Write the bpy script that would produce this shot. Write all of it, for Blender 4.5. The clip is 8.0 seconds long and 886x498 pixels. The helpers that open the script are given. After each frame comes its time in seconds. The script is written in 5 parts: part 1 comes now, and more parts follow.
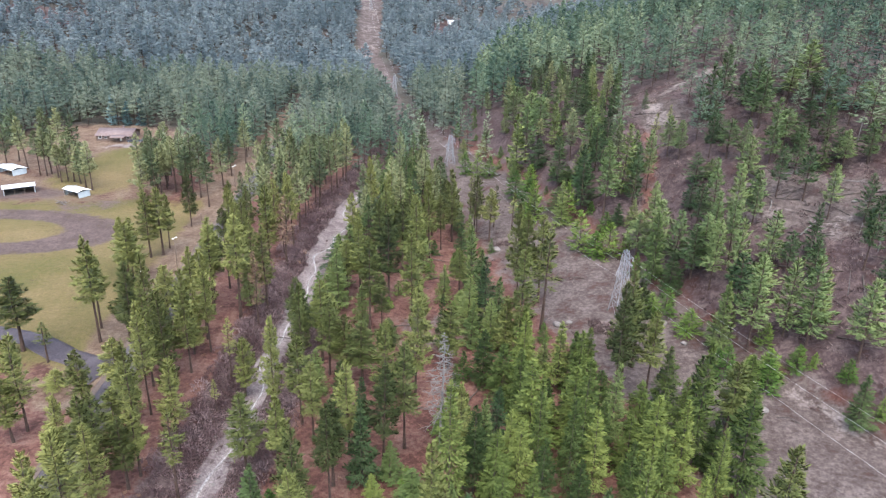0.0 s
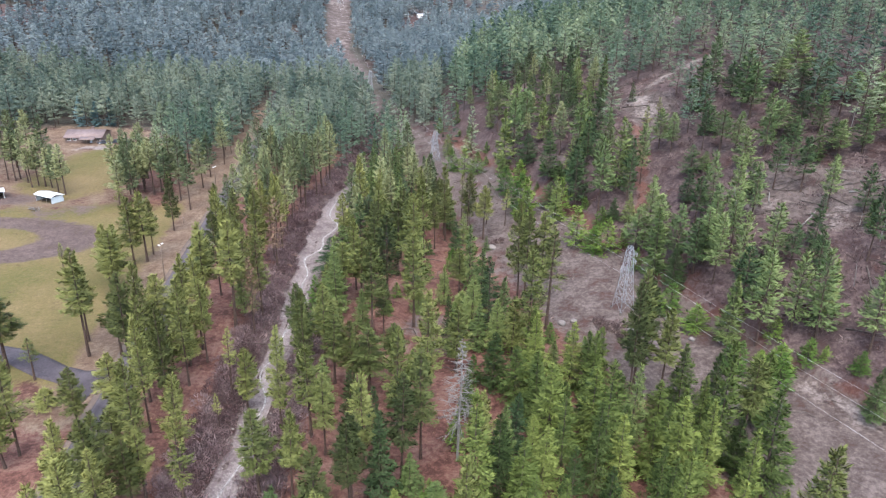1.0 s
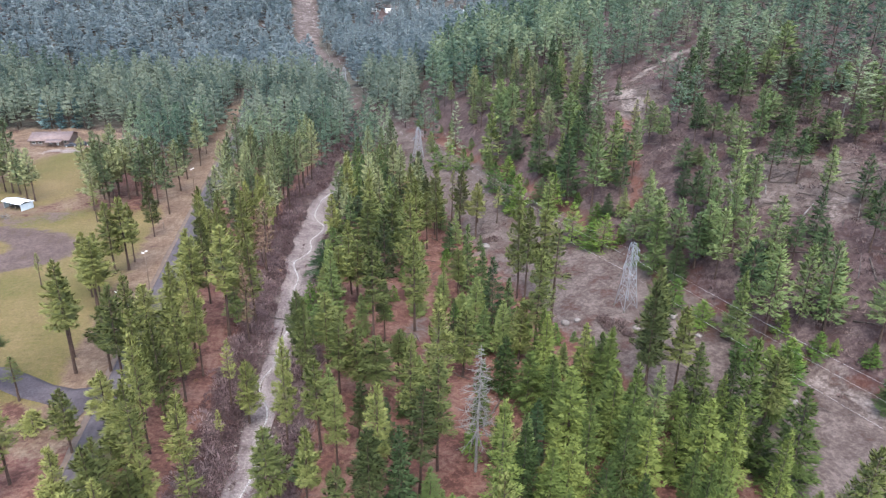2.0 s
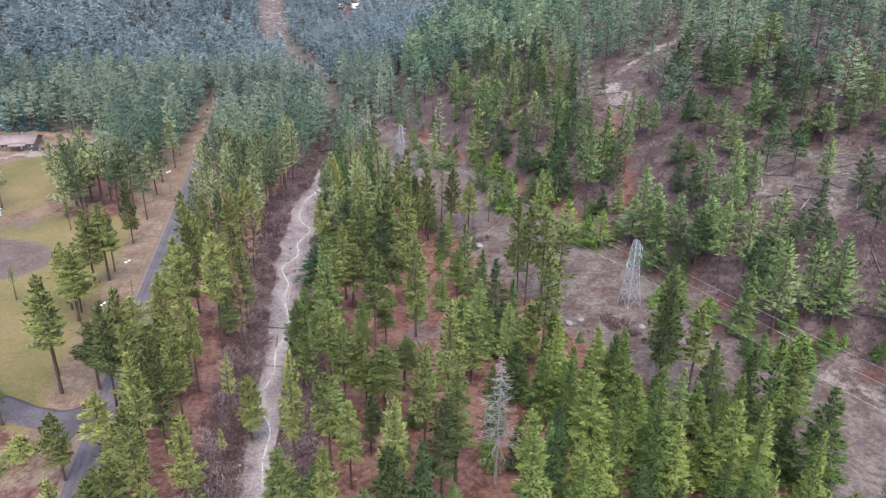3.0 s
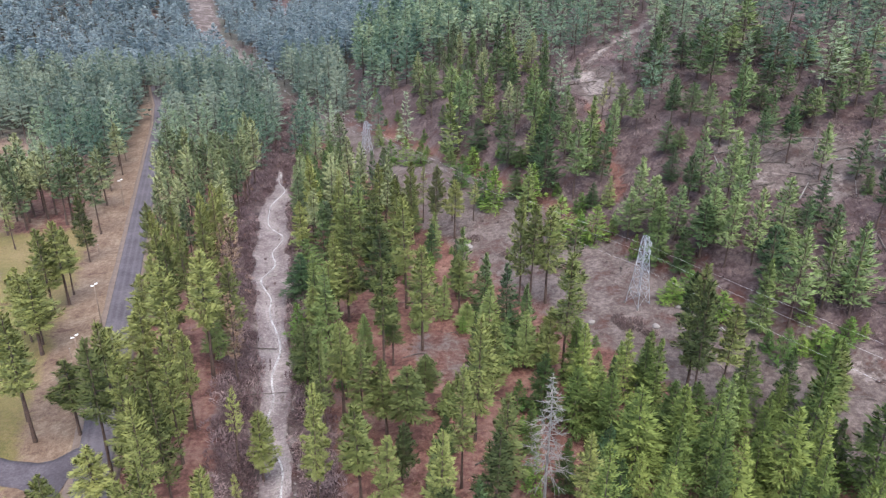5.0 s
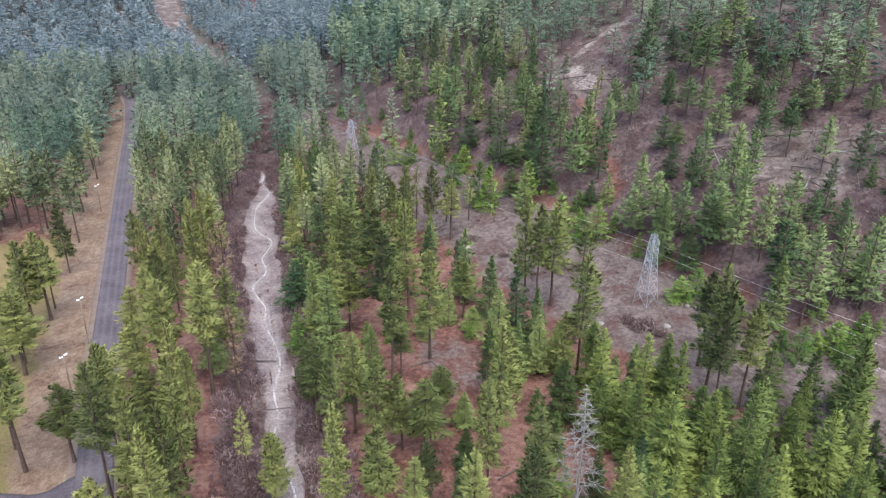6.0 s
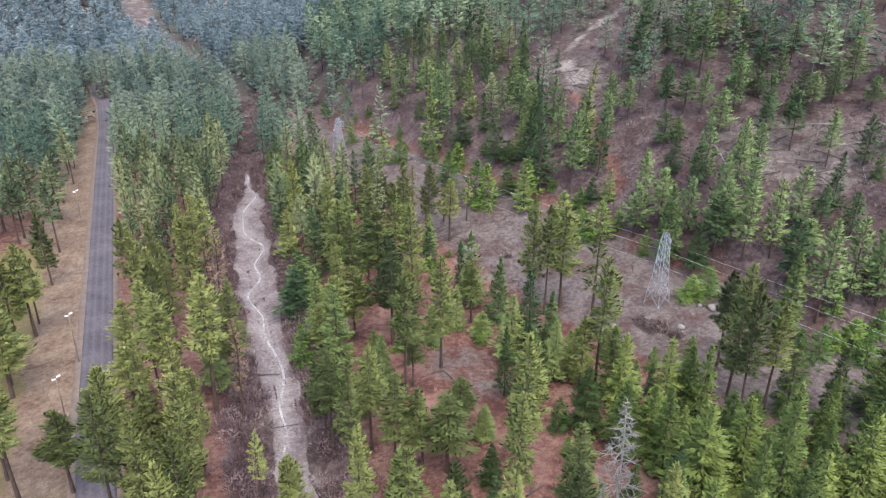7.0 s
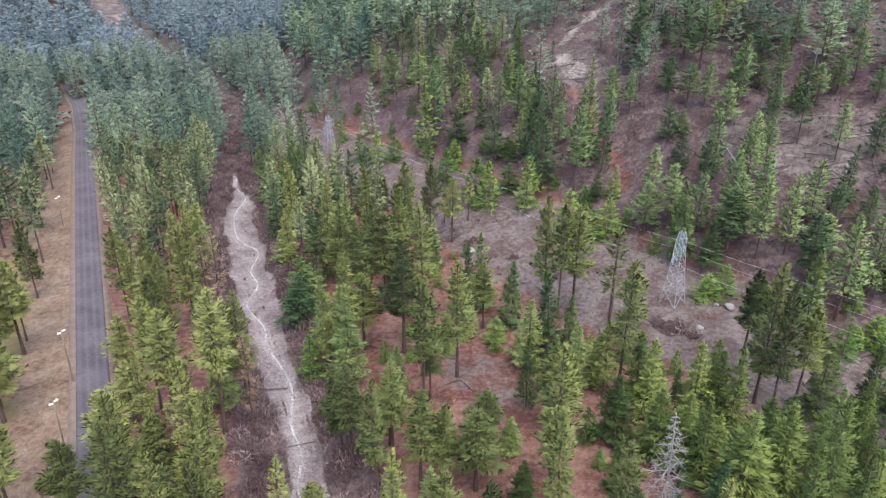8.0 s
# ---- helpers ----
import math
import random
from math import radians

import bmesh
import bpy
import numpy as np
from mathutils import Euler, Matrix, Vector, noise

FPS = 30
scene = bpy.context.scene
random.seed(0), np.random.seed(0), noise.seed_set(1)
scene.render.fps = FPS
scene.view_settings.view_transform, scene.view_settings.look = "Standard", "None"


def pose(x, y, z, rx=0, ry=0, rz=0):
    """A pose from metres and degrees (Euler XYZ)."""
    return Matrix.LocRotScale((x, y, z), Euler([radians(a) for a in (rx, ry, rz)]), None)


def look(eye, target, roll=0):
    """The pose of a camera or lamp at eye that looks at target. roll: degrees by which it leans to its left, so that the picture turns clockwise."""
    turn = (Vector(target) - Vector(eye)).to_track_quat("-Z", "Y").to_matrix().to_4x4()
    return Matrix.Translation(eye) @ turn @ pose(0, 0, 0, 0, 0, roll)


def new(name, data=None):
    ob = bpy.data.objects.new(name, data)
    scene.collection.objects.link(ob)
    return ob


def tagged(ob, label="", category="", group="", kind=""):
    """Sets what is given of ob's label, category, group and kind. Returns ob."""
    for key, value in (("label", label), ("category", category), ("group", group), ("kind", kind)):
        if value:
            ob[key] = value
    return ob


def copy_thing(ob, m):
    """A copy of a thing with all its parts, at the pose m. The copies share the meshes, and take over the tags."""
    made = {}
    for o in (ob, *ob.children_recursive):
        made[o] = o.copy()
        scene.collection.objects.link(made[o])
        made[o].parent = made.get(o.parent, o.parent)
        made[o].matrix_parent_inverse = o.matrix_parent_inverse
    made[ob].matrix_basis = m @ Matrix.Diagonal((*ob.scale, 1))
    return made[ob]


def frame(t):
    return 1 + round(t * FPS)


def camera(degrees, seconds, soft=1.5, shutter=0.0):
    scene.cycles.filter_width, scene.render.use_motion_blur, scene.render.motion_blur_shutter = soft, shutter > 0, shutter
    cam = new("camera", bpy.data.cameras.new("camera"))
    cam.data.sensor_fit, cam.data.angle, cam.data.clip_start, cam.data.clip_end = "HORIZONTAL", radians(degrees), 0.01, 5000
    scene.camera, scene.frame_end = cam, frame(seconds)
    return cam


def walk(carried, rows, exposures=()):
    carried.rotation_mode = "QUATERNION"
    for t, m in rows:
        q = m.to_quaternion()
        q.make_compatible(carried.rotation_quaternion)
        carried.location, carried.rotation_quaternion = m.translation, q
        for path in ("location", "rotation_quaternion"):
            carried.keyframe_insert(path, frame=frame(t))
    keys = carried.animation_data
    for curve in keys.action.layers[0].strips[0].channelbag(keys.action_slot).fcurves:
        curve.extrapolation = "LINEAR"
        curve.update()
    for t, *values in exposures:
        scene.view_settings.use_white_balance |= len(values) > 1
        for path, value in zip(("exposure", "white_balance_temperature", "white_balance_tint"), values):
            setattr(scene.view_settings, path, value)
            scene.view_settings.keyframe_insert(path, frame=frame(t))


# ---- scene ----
# the camera: a drone gliding over the valley, turning slowly to its right
cam = camera(64.0, 8.0, soft=1.28)


def view(x, y, z, yaw, pitch, roll):
    a, b = radians(yaw), radians(pitch)
    ahead = Vector((-math.sin(a) * math.cos(b), math.cos(a) * math.cos(b), math.sin(b)))
    eye = Vector((x, y, z))
    return look(eye, eye + ahead, roll)


ROWS = [
    (0.0, 0.09, 0.08, 86.99, 0.430, -22.053, 1.581),
    (0.5, -4.19, 2.54, 86.70, -0.964, -22.255, 1.404),
    (1.0, -8.36, 5.18, 86.40, -2.395, -22.445, 1.251),
    (1.5, -12.42, 8.00, 86.07, -3.853, -22.626, 1.117),
    (2.0, -16.37, 10.99, 85.73, -5.331, -22.799, 1.001),
    (2.5, -20.21, 14.14, 85.38, -6.820, -22.966, 0.900),
    (3.0, -23.93, 17.43, 85.01, -8.313, -23.130, 0.811),
    (3.5, -27.53, 20.88, 84.64, -9.802, -23.292, 0.731),
    (4.0, -31.01, 24.46, 84.27, -11.278, -23.456, 0.658),
    (4.5, -34.37, 28.16, 83.89, -12.734, -23.622, 0.588),
    (5.0, -37.61, 31.99, 83.52, -14.160, -23.793, 0.520),
    (5.5, -40.72, 35.93, 83.14, -15.550, -23.971, 0.450),
    (6.0, -43.71, 39.97, 82.78, -16.895, -24.158, 0.375),
    (6.5, -46.56, 44.12, 82.42, -18.186, -24.356, 0.293),
    (7.0, -49.28, 48.34, 82.08, -19.417, -24.567, 0.201),
    (7.5, -51.86, 52.65, 81.75, -20.578, -24.794, 0.096),
    (8.0, -54.31, 57.04, 81.43, -21.662, -25.039, -0.025),
]
walk(cam, [(t, view(*r)) for t, *r in ROWS])

# ---- light: a bright overcast sky ----
world = bpy.data.worlds.new("overcast_sky")
scene.world = world
world.use_nodes = True
sky = world.node_tree.nodes.new("ShaderNodeTexSky")
sky.sky_type, sky.sun_disc = "NISHITA", False
sky.sun_elevation, sky.sun_rotation = radians(62), radians(200)
sky.air_density, sky.dust_density, sky.ozone_density = 1.0, 2.0, 1.2
background = world.node_tree.nodes["Background"]
world.node_tree.links.new(sky.outputs[0], background.inputs[0])
background.inputs[1].default_value = 0.12
sun = new("sun", bpy.data.lights.new("sun", "SUN"))
sun.data.energy, sun.data.angle, sun.data.color = 1.5, radians(70), (1.0, 0.955, 0.94)
sun.matrix_world = look((0, 0, 0), (-math.sin(radians(200)) * math.cos(radians(62)) * -1, -math.cos(radians(200)) * math.cos(radians(62)), -math.sin(radians(62))))
scene.view_settings.exposure = 2.27


# ---- materials ----
class Nodes:
    """A small help to write node trees."""

    def __init__(self, name, roughness=0.85):
        self.material = bpy.data.materials.new(name)
        self.material.use_nodes = True
        self.tree = self.material.node_tree
        self.shader = self.tree.nodes["Principled BSDF"]
        self.shader.inputs["Roughness"].default_value = roughness
        self.shader.inputs["Specular IOR Level"].default_value = 0.25
        self.out = self.tree.nodes["Material Output"]

    def put(self, node, name, value):
        socket = node.inputs[name]
        if isinstance(value, bpy.types.NodeSocket):
            self.tree.links.new(value, socket)
        else:
            socket.default_value = value

    def place(self):
        return self.tree.nodes.new("ShaderNodeNewGeometry").outputs["Position"]

    def local(self):
        return self.tree.nodes.new("ShaderNodeTexCoord").outputs["Object"]

    def noise(self, vector, scale, detail=4.0, rough=0.6):
        n = self.tree.nodes.new("ShaderNodeTexNoise")
        self.put(n, "Vector", vector)
        n.inputs["Scale"].default_value, n.inputs["Detail"].default_value, n.inputs["Roughness"].default_value = scale, detail, rough
        return n.outputs["Fac"]

    def ramp(self, fac, *stops):
        n = self.tree.nodes.new("ShaderNodeValToRGB")
        self.put(n, "Fac", fac)
        while len(n.color_ramp.elements) < len(stops):
            n.color_ramp.elements.new(0.5)
        for e, (at, c) in zip(n.color_ramp.elements, stops):
            e.position, e.color = at, (*c, 1) if len(c) == 3 else c
        return n.outputs["Color"]

    def math(self, op, a, b=0.0, clamp=False):
        n = self.tree.nodes.new("ShaderNodeMath")
        n.operation, n.use_clamp = op, clamp
        self.put(n, 0, a), self.put(n, 1, b)
        return n.outputs[0]

    def mix(self, fac, a, b, how="MIX"):
        n = self.tree.nodes.new("ShaderNodeMix")
        n.data_type, n.blend_type = "RGBA", how
        self.put(n, 0, fac)
        for at, v in ((6, a), (7, b)):
            self.put(n, at, (*v, 1) if isinstance(v, tuple) and len(v) == 3 else v)
        return n.outputs[2]

    def random(self):
        return self.tree.nodes.new("ShaderNodeObjectInfo").outputs["Random"]

    def island(self):
        return self.tree.nodes.new("ShaderNodeNewGeometry").outputs["Random Per Island"]

    def attribute(self, name):
        n = self.tree.nodes.new("ShaderNodeAttribute")
        n.attribute_name = name
        return n.outputs["Fac"]

    def bump(self, fac, strength, distance):
        n = self.tree.nodes.new("ShaderNodeBump")
        n.inputs["Strength"].default_value, n.inputs["Distance"].default_value = strength, distance
        self.put(n, "Height", fac)
        self.put(self.shader, "Normal", n.outputs[0])

    def colour(self, value):
        self.put(self.shader, "Base Color", (*value, 1) if isinstance(value, tuple) else value)
        return self


def grey(v):
    return (v, v, v)


def grained(name, dark, light, scale=1.0, roughness=0.85, relief=0.3, depth=0.05, metal=0.0, fine=8.0):
    """A surface with patches and grain between two colours."""
    n = Nodes(name, roughness)
    p = n.local()
    big, small = n.noise(p, scale, 5), n.noise(p, scale * fine, 4)
    fac = n.math("ADD", n.math("MULTIPLY", big, 0.6), n.math("MULTIPLY", small, 0.4))
    n.colour(n.ramp(fac, (0.34, dark), (0.66, light)))
    n.bump(small, relief, depth)
    n.shader.inputs["Metallic"].default_value = metal
    return n.material


def needles(name, dark, mid, light, joined=False, speckle=0.15, thin=0.05):
    """Needle foliage: its tone differs from tree to tree and from tuft to tuft; some light passes through."""
    n = Nodes(name, 0.6)
    n.shader.inputs["Specular IOR Level"].default_value = 0.15
    tone = n.attribute("tone") if joined else n.random()
    fac = n.math("ADD", n.math("MULTIPLY", tone, 1 - speckle), n.math("MULTIPLY", n.island(), speckle))
    c = n.ramp(fac, (0.14, dark), (0.5, mid), (0.88, light))
    n.colour(c)
    through_leaf = n.tree.nodes.new("ShaderNodeBsdfTranslucent")
    n.put(through_leaf, "Color", c)
    both = n.tree.nodes.new("ShaderNodeMixShader")
    both.inputs[0].default_value = thin
    n.tree.links.new(n.shader.outputs[0], both.inputs[1])
    n.tree.links.new(through_leaf.outputs[0], both.inputs[2])
    n.tree.links.new(both.outputs[0], n.out.inputs[0])
    return n.material


PINE = ((0.044, 0.055, 0.016), (0.122, 0.135, 0.041), (0.188, 0.199, 0.063))
FIR = ((0.028, 0.052, 0.020), (0.076, 0.112, 0.037), (0.145, 0.180, 0.058))
# farther valley pines: the pine green, greyed and paled to paint in haze
HAZED_VALLEY = ((0.054, 0.078, 0.038), (0.126, 0.150, 0.070), (0.204, 0.222, 0.106))
# far woods: distance haze painted in as a pale, bluish needle colour
HAZED_WOODS = ((0.148, 0.194, 0.204), (0.198, 0.248, 0.258), (0.244, 0.294, 0.300))
# slope woods: blue raised in the base colour to show haze
HAZED_SLOPE = ((0.041, 0.080, 0.060), (0.121, 0.180, 0.120), (0.224, 0.280, 0.169))
pine_needles = needles("pine_needles", *PINE)
grove_needles = needles("grove_pine_needles", (0.032, 0.044, 0.014), (0.090, 0.108, 0.033), (0.148, 0.164, 0.050))
hazed_valley_needles = needles("hazed_valley_pine_needles", *HAZED_VALLEY)
fir_needles = needles("fir_needles", *FIR)
slope_pine_needles = needles("bushy_pine_needles", (0.036, 0.065, 0.026), (0.090, 0.134, 0.051), (0.142, 0.188, 0.070))
light_fir_needles = needles("light_fir_needles", (0.025, 0.043, 0.011), (0.071, 0.100, 0.024), (0.138, 0.170, 0.043))
young_needles = needles("young_fir_needles", (0.031, 0.068, 0.013), (0.066, 0.118, 0.022), (0.115, 0.172, 0.034))
spruce_needles = needles("blue_spruce_needles", (0.06, 0.115, 0.12), (0.105, 0.185, 0.19), (0.16, 0.25, 0.255))
rust_needles = needles("dead_needles", (0.085, 0.055, 0.038), (0.14, 0.092, 0.062), (0.20, 0.14, 0.095))
hazed_woods_needles = needles("hazed_woods_needles", *HAZED_WOODS, joined=True, speckle=0.03, thin=0.5)
# woods up the valley: a weaker share of the haze mixed into the green
hazed_mid_needles = needles("hazed_middle_woods_needles", (0.084, 0.125, 0.103), (0.158, 0.202, 0.156), (0.234, 0.274, 0.202), joined=True, speckle=0.1, thin=0.5)
# the slope woods' needles, with that haze blue in their colour
hazed_slope_needles = needles("slope_pine_needles", *HAZED_SLOPE, joined=True, speckle=0.2, thin=0.4)
pine_bark = grained("pine_bark", (0.032, 0.023, 0.020), (0.095, 0.062, 0.048), 1.2, relief=0.6, depth=0.05)
fir_bark = grained("fir_bark", (0.030, 0.024, 0.021), (0.080, 0.060, 0.050), 1.2, relief=0.6, depth=0.05)
grey_wood = grained("weathered_dead_wood", (0.10, 0.094, 0.09), (0.22, 0.21, 0.20), 1.5)
log_wood = grained("weathered_log", (0.030, 0.024, 0.021), (0.115, 0.096, 0.086), 1.5)
twig_shrub = needles("bare_twigs", (0.050, 0.032, 0.032), (0.108, 0.075, 0.073), (0.22, 0.17, 0.152), joined=True)
creek_twigs = needles("bare_creek_twigs", (0.074, 0.046, 0.048), (0.148, 0.100, 0.102), (0.255, 0.190, 0.186), joined=True, thin=0.3)
rusty_shrub = needles("rusty_twigs", (0.12, 0.07, 0.045), (0.20, 0.12, 0.075), (0.28, 0.18, 0.11), joined=True)
steel = grained("galvanised_steel", (0.22, 0.24, 0.26), (0.36, 0.38, 0.41), 2.0, roughness=0.5, relief=0.05, metal=0.35)
wire_metal = grained("aluminium_wire", (0.42, 0.43, 0.44), (0.60, 0.61, 0.62), 1.0, roughness=0.5, relief=0.0, metal=0.3)
porcelain = grained("porcelain_insulator", (0.30, 0.31, 0.32), (0.45, 0.46, 0.47), 3.0, roughness=0.25, relief=0.0)
pole_wood = grained("pole_wood", (0.09, 0.065, 0.05), (0.19, 0.145, 0.115), 1.5)
white_metal = grained("pale_metal_roof", (0.55, 0.58, 0.60), (0.78, 0.80, 0.81), 0.6, roughness=0.45, relief=0.05)
blue_wall = grained("pale_blue_siding", (0.36, 0.43, 0.47), (0.50, 0.57, 0.60), 0.6, relief=0.1)
dark_inside = grained("dark_shed_lining", (0.05, 0.045, 0.04), (0.10, 0.09, 0.08), 0.6)
shingle = grained("brown_roof_shingles", (0.12, 0.088, 0.084), (0.20, 0.155, 0.145), 0.5, relief=0.4)
siding = grained("brown_house_siding", (0.11, 0.082, 0.07), (0.17, 0.13, 0.11), 0.6)
dark_glass = grained("dark_window_glass", (0.02, 0.022, 0.025), (0.05, 0.055, 0.06), 0.5, roughness=0.1, relief=0.0)
car_paint = grained("dark_car_paint", (0.03, 0.035, 0.045), (0.06, 0.065, 0.08), 0.5, roughness=0.25, relief=0.0)
white_paint = grained("white_paint", (0.72, 0.72, 0.70), (0.84, 0.84, 0.82), 0.6, roughness=0.4, relief=0.05)
rubber = grained("tyre_rubber", (0.02, 0.02, 0.02), (0.04, 0.04, 0.04), 3.0)
stone = grained("pale_stone", (0.10, 0.09, 0.084), (0.205, 0.186, 0.172), 0.6, relief=0.4, depth=0.08)

# ---- the lie of the land ----
def hash01(ix, iy, seed):
    h = np.sin(ix * 127.1 + iy * 311.7 + seed * 74.7) * 43758.5453
    return h - np.floor(h)


def value_noise(x, y, size, seed=0):
    x, y = np.asarray(x, float) / size, np.asarray(y, float) / size
    ix, iy = np.floor(x), np.floor(y)
    fx, fy = x - ix, y - iy
    fx, fy = fx * fx * (3 - 2 * fx), fy * fy * (3 - 2 * fy)
    low = hash01(ix, iy, seed) * (1 - fx) + hash01(ix + 1, iy, seed) * fx
    high = hash01(ix, iy + 1, seed) * (1 - fx) + hash01(ix + 1, iy + 1, seed) * fx
    return low * (1 - fy) + high * fy


def rough(x, y, size, seed=0):
    return (value_noise(x, y, size, seed) * 4 + value_noise(x, y, size / 2.1, seed + 1) * 2 + value_noise(x, y, size / 4.3, seed + 2)) / 3.5 - 1


def ramp(v, a, b):
    v = np.clip((np.asarray(v, float) - a) / (b - a), 0, 1)
    return v * v * (3 - 2 * v)


CREEK_Y = [0, 100, 128, 158, 176, 207, 235, 268, 282, 318, 354, 420, 600]
CREEK_X = [-42, -42.5, -42, -41.3, -41.2, -40.8, -39.8, -38.2, -36, -34, -27, -22, -25]
ROAD_Y = [-400, 60, 138, 165, 181, 213, 261, 326, 383, 426, 520, 700]
ROAD_X = [-60, -66, -71.5, -74, -75, -77, -80, -84, -87, -91, -106, -150]
FOOT_Y = [-600, 60, 110, 128, 147, 176, 226, 267, 300, 350, 450, 560, 640, 720, 820, 1000, 1500]
FOOT_X = [180, 104, 92, 82, 70, 57.5, 44.5, 27, 19, 3, 8, 24, 46, 92, 160, 300, 560]
CORRIDOR_Y = [60, 120, 168, 240, 306, 380, 475, 560, 657, 870, 1640, 2400]
CORRIDOR_X = [96, 69, 45, 21, 2, -22, -41, -53, -78, -98, -182, -240]


def creek_x(y):
    return np.interp(y, CREEK_Y, CREEK_X) + 0.35 * np.sin(np.asarray(y) * 0.16) + 0.3 * np.sin(np.asarray(y) * 0.37 + 1)


def road_x(y):
    return np.interp(y, ROAD_Y, ROAD_X)


def foot_x(y):
    return np.interp(y, FOOT_Y, FOOT_X)


def corridor_x(y):
    return np.interp(y, CORRIDOR_Y, CORRIDOR_X)


def height(x, y):
    x, y = np.asarray(x, float), np.asarray(y, float)
    z = np.interp(y, [0, 320, 650, 1100, 1500, 2200, 4000], [-0.8, -0.8, 5, 9, 14, 190, 380])
    d = (x - foot_x(y)) * 0.94
    up = np.maximum(d, 0)
    apron = np.interp(y, [60, 120, 150, 200, 240, 330, 600], [1.0, 1.6, 4.2, 6.4, 9.0, 7.6, 4.0])
    bank = np.interp(y, [150, 240], [3.0, 8.3])
    z = z + apron * ramp(d, -40, 4) + bank * (1 - np.exp(-up / 9.9)) + 110 * (1 - np.exp(-0.45 * up / 110))
    gully = np.abs(x - np.interp(y, [200, 222, 249, 275], [57, 65, 75, 83])) / np.interp(y, [200, 250], [7, 10])
    z = z - 4.6 * np.exp(-gully * gully) * ramp(y, 200, 214) * ramp(y, 285, 255)
    z = z + ramp(up, 5, 60) * 2.0 * rough(x, y, 42, 3) + ramp(up, 0, 20) * 0.9 * rough(x, y, 11, 9)
    west = np.maximum((-x - 175) * 0.62 + (y - 520) * 0.46, 0)
    z = z + 90 * (1 - np.exp(-0.24 * west / 90)) + ramp(west, 0, 80) * 6 * rough(x, y, 90, 5)
    c = np.abs(x - creek_x(y))
    run = ramp(y, 420, 330)
    z = z - run * (2.3 * ramp(c, 11, 3.5) + 0.5 * ramp(c, 4, 1))
    r = np.abs(x - road_x(y))
    z = z + 0.35 * rough(x, y, 16, 1) * ramp(r, 5, 12) + 0.16 * rough(x, y, 4, 2) * ramp(r, 4.5, 8) + 0.8 * ramp(r, 11, 4.2) * ramp(y, 600, 500)
    return z


def ground_material():
    n = Nodes("forest_ground", 0.95)
    p = n.place()
    large, middle, small, fine = n.noise(p, 0.03, 4), n.noise(p, 0.16, 5), n.noise(p, 0.9, 5, 0.7), n.noise(p, 4.0, 3, 0.7)
    grain = n.math("ADD", n.math("MULTIPLY", middle, 0.45), n.math("MULTIPLY", small, 0.55))
    litter = n.ramp(grain, (0.41, (0.136, 0.064, 0.050)), (0.5, (0.266, 0.138, 0.107)), (0.59, (0.372, 0.238, 0.188)))
    pale = n.ramp(grain, (0.41, (0.104, 0.082, 0.073)), (0.5, (0.178, 0.151, 0.138)), (0.59, (0.275, 0.245, 0.226)))
    dusky = n.ramp(grain, (0.41, (0.066, 0.046, 0.046)), (0.5, (0.134, 0.098, 0.097)), (0.59, (0.245, 0.196, 0.186)))
    lawn = n.ramp(n.math("ADD", n.math("MULTIPLY", large, 0.6), n.math("MULTIPLY", small, 0.4)),
                  (0.40, (0.19, 0.19, 0.058)), (0.5, (0.255, 0.225, 0.088)), (0.60, (0.33, 0.27, 0.13)))
    green = n.ramp(grain, (0.41, (0.085, 0.095, 0.075)), (0.5, (0.14, 0.15, 0.12)), (0.59, (0.20, 0.20, 0.17)))
    verge = n.ramp(grain, (0.40, (0.185, 0.125, 0.084)), (0.5, (0.285, 0.212, 0.148)), (0.60, (0.39, 0.32, 0.23)))
    dirt = n.ramp(grain, (0.39, (0.13, 0.098, 0.088)), (0.5, (0.185, 0.145, 0.130)), (0.61, (0.25, 0.20, 0.18)))
    bare = n.ramp(grain, (0.39, (0.26, 0.234, 0.214)), (0.5, (0.365, 0.340, 0.318)), (0.61, (0.49, 0.462, 0.434)))
    c = litter
    jitter = n.math("ADD", n.math("MULTIPLY", n.math("SUBTRACT", middle, 0.5), 1.7), n.math("MULTIPLY", n.math("SUBTRACT", small, 0.5), 1.2))
    for name, paint in (("dusky", dusky), ("green", green), ("pale", pale), ("verge", verge), ("lawn", lawn), ("dirt", dirt), ("bare", bare)):
        edge = n.math("MULTIPLY", n.math("ADD", n.math("SUBTRACT", n.attribute(name), 0.36), jitter), 2.4, clamp=True)
        c = n.mix(n.math("MULTIPLY", edge, n.math("GREATER_THAN", n.attribute(name), 0.02)), c, paint)
    streak = n.noise(p, 1.7, 6, 0.8)
    c = n.mix(0.4, c, n.ramp(fine, (0.40, (0.45, 0.42, 0.42)), (0.60, (1.1, 1.1, 1.1))), "MULTIPLY")
    c = n.mix(0.38, c, n.ramp(streak, (0.41, (0.55, 0.5, 0.5)), (0.56, (1, 1, 1)), (0.68, (1.25, 1.22, 1.2))), "MULTIPLY")
    n.colour(n.mix(1.0, c, (0.455, 0.42, 0.415), "MULTIPLY"))
    n.bump(n.math("ADD", small, n.math("MULTIPLY", fine, 0.5)), 0.6, 0.35)
    return n.material


def near(x, y, cx, cy, rx, ry, soft=0.35):
    d = np.sqrt(((x - cx) / rx) ** 2 + ((y - cy) / ry) ** 2)
    return ramp(d, 1 + soft, 1 - soft)


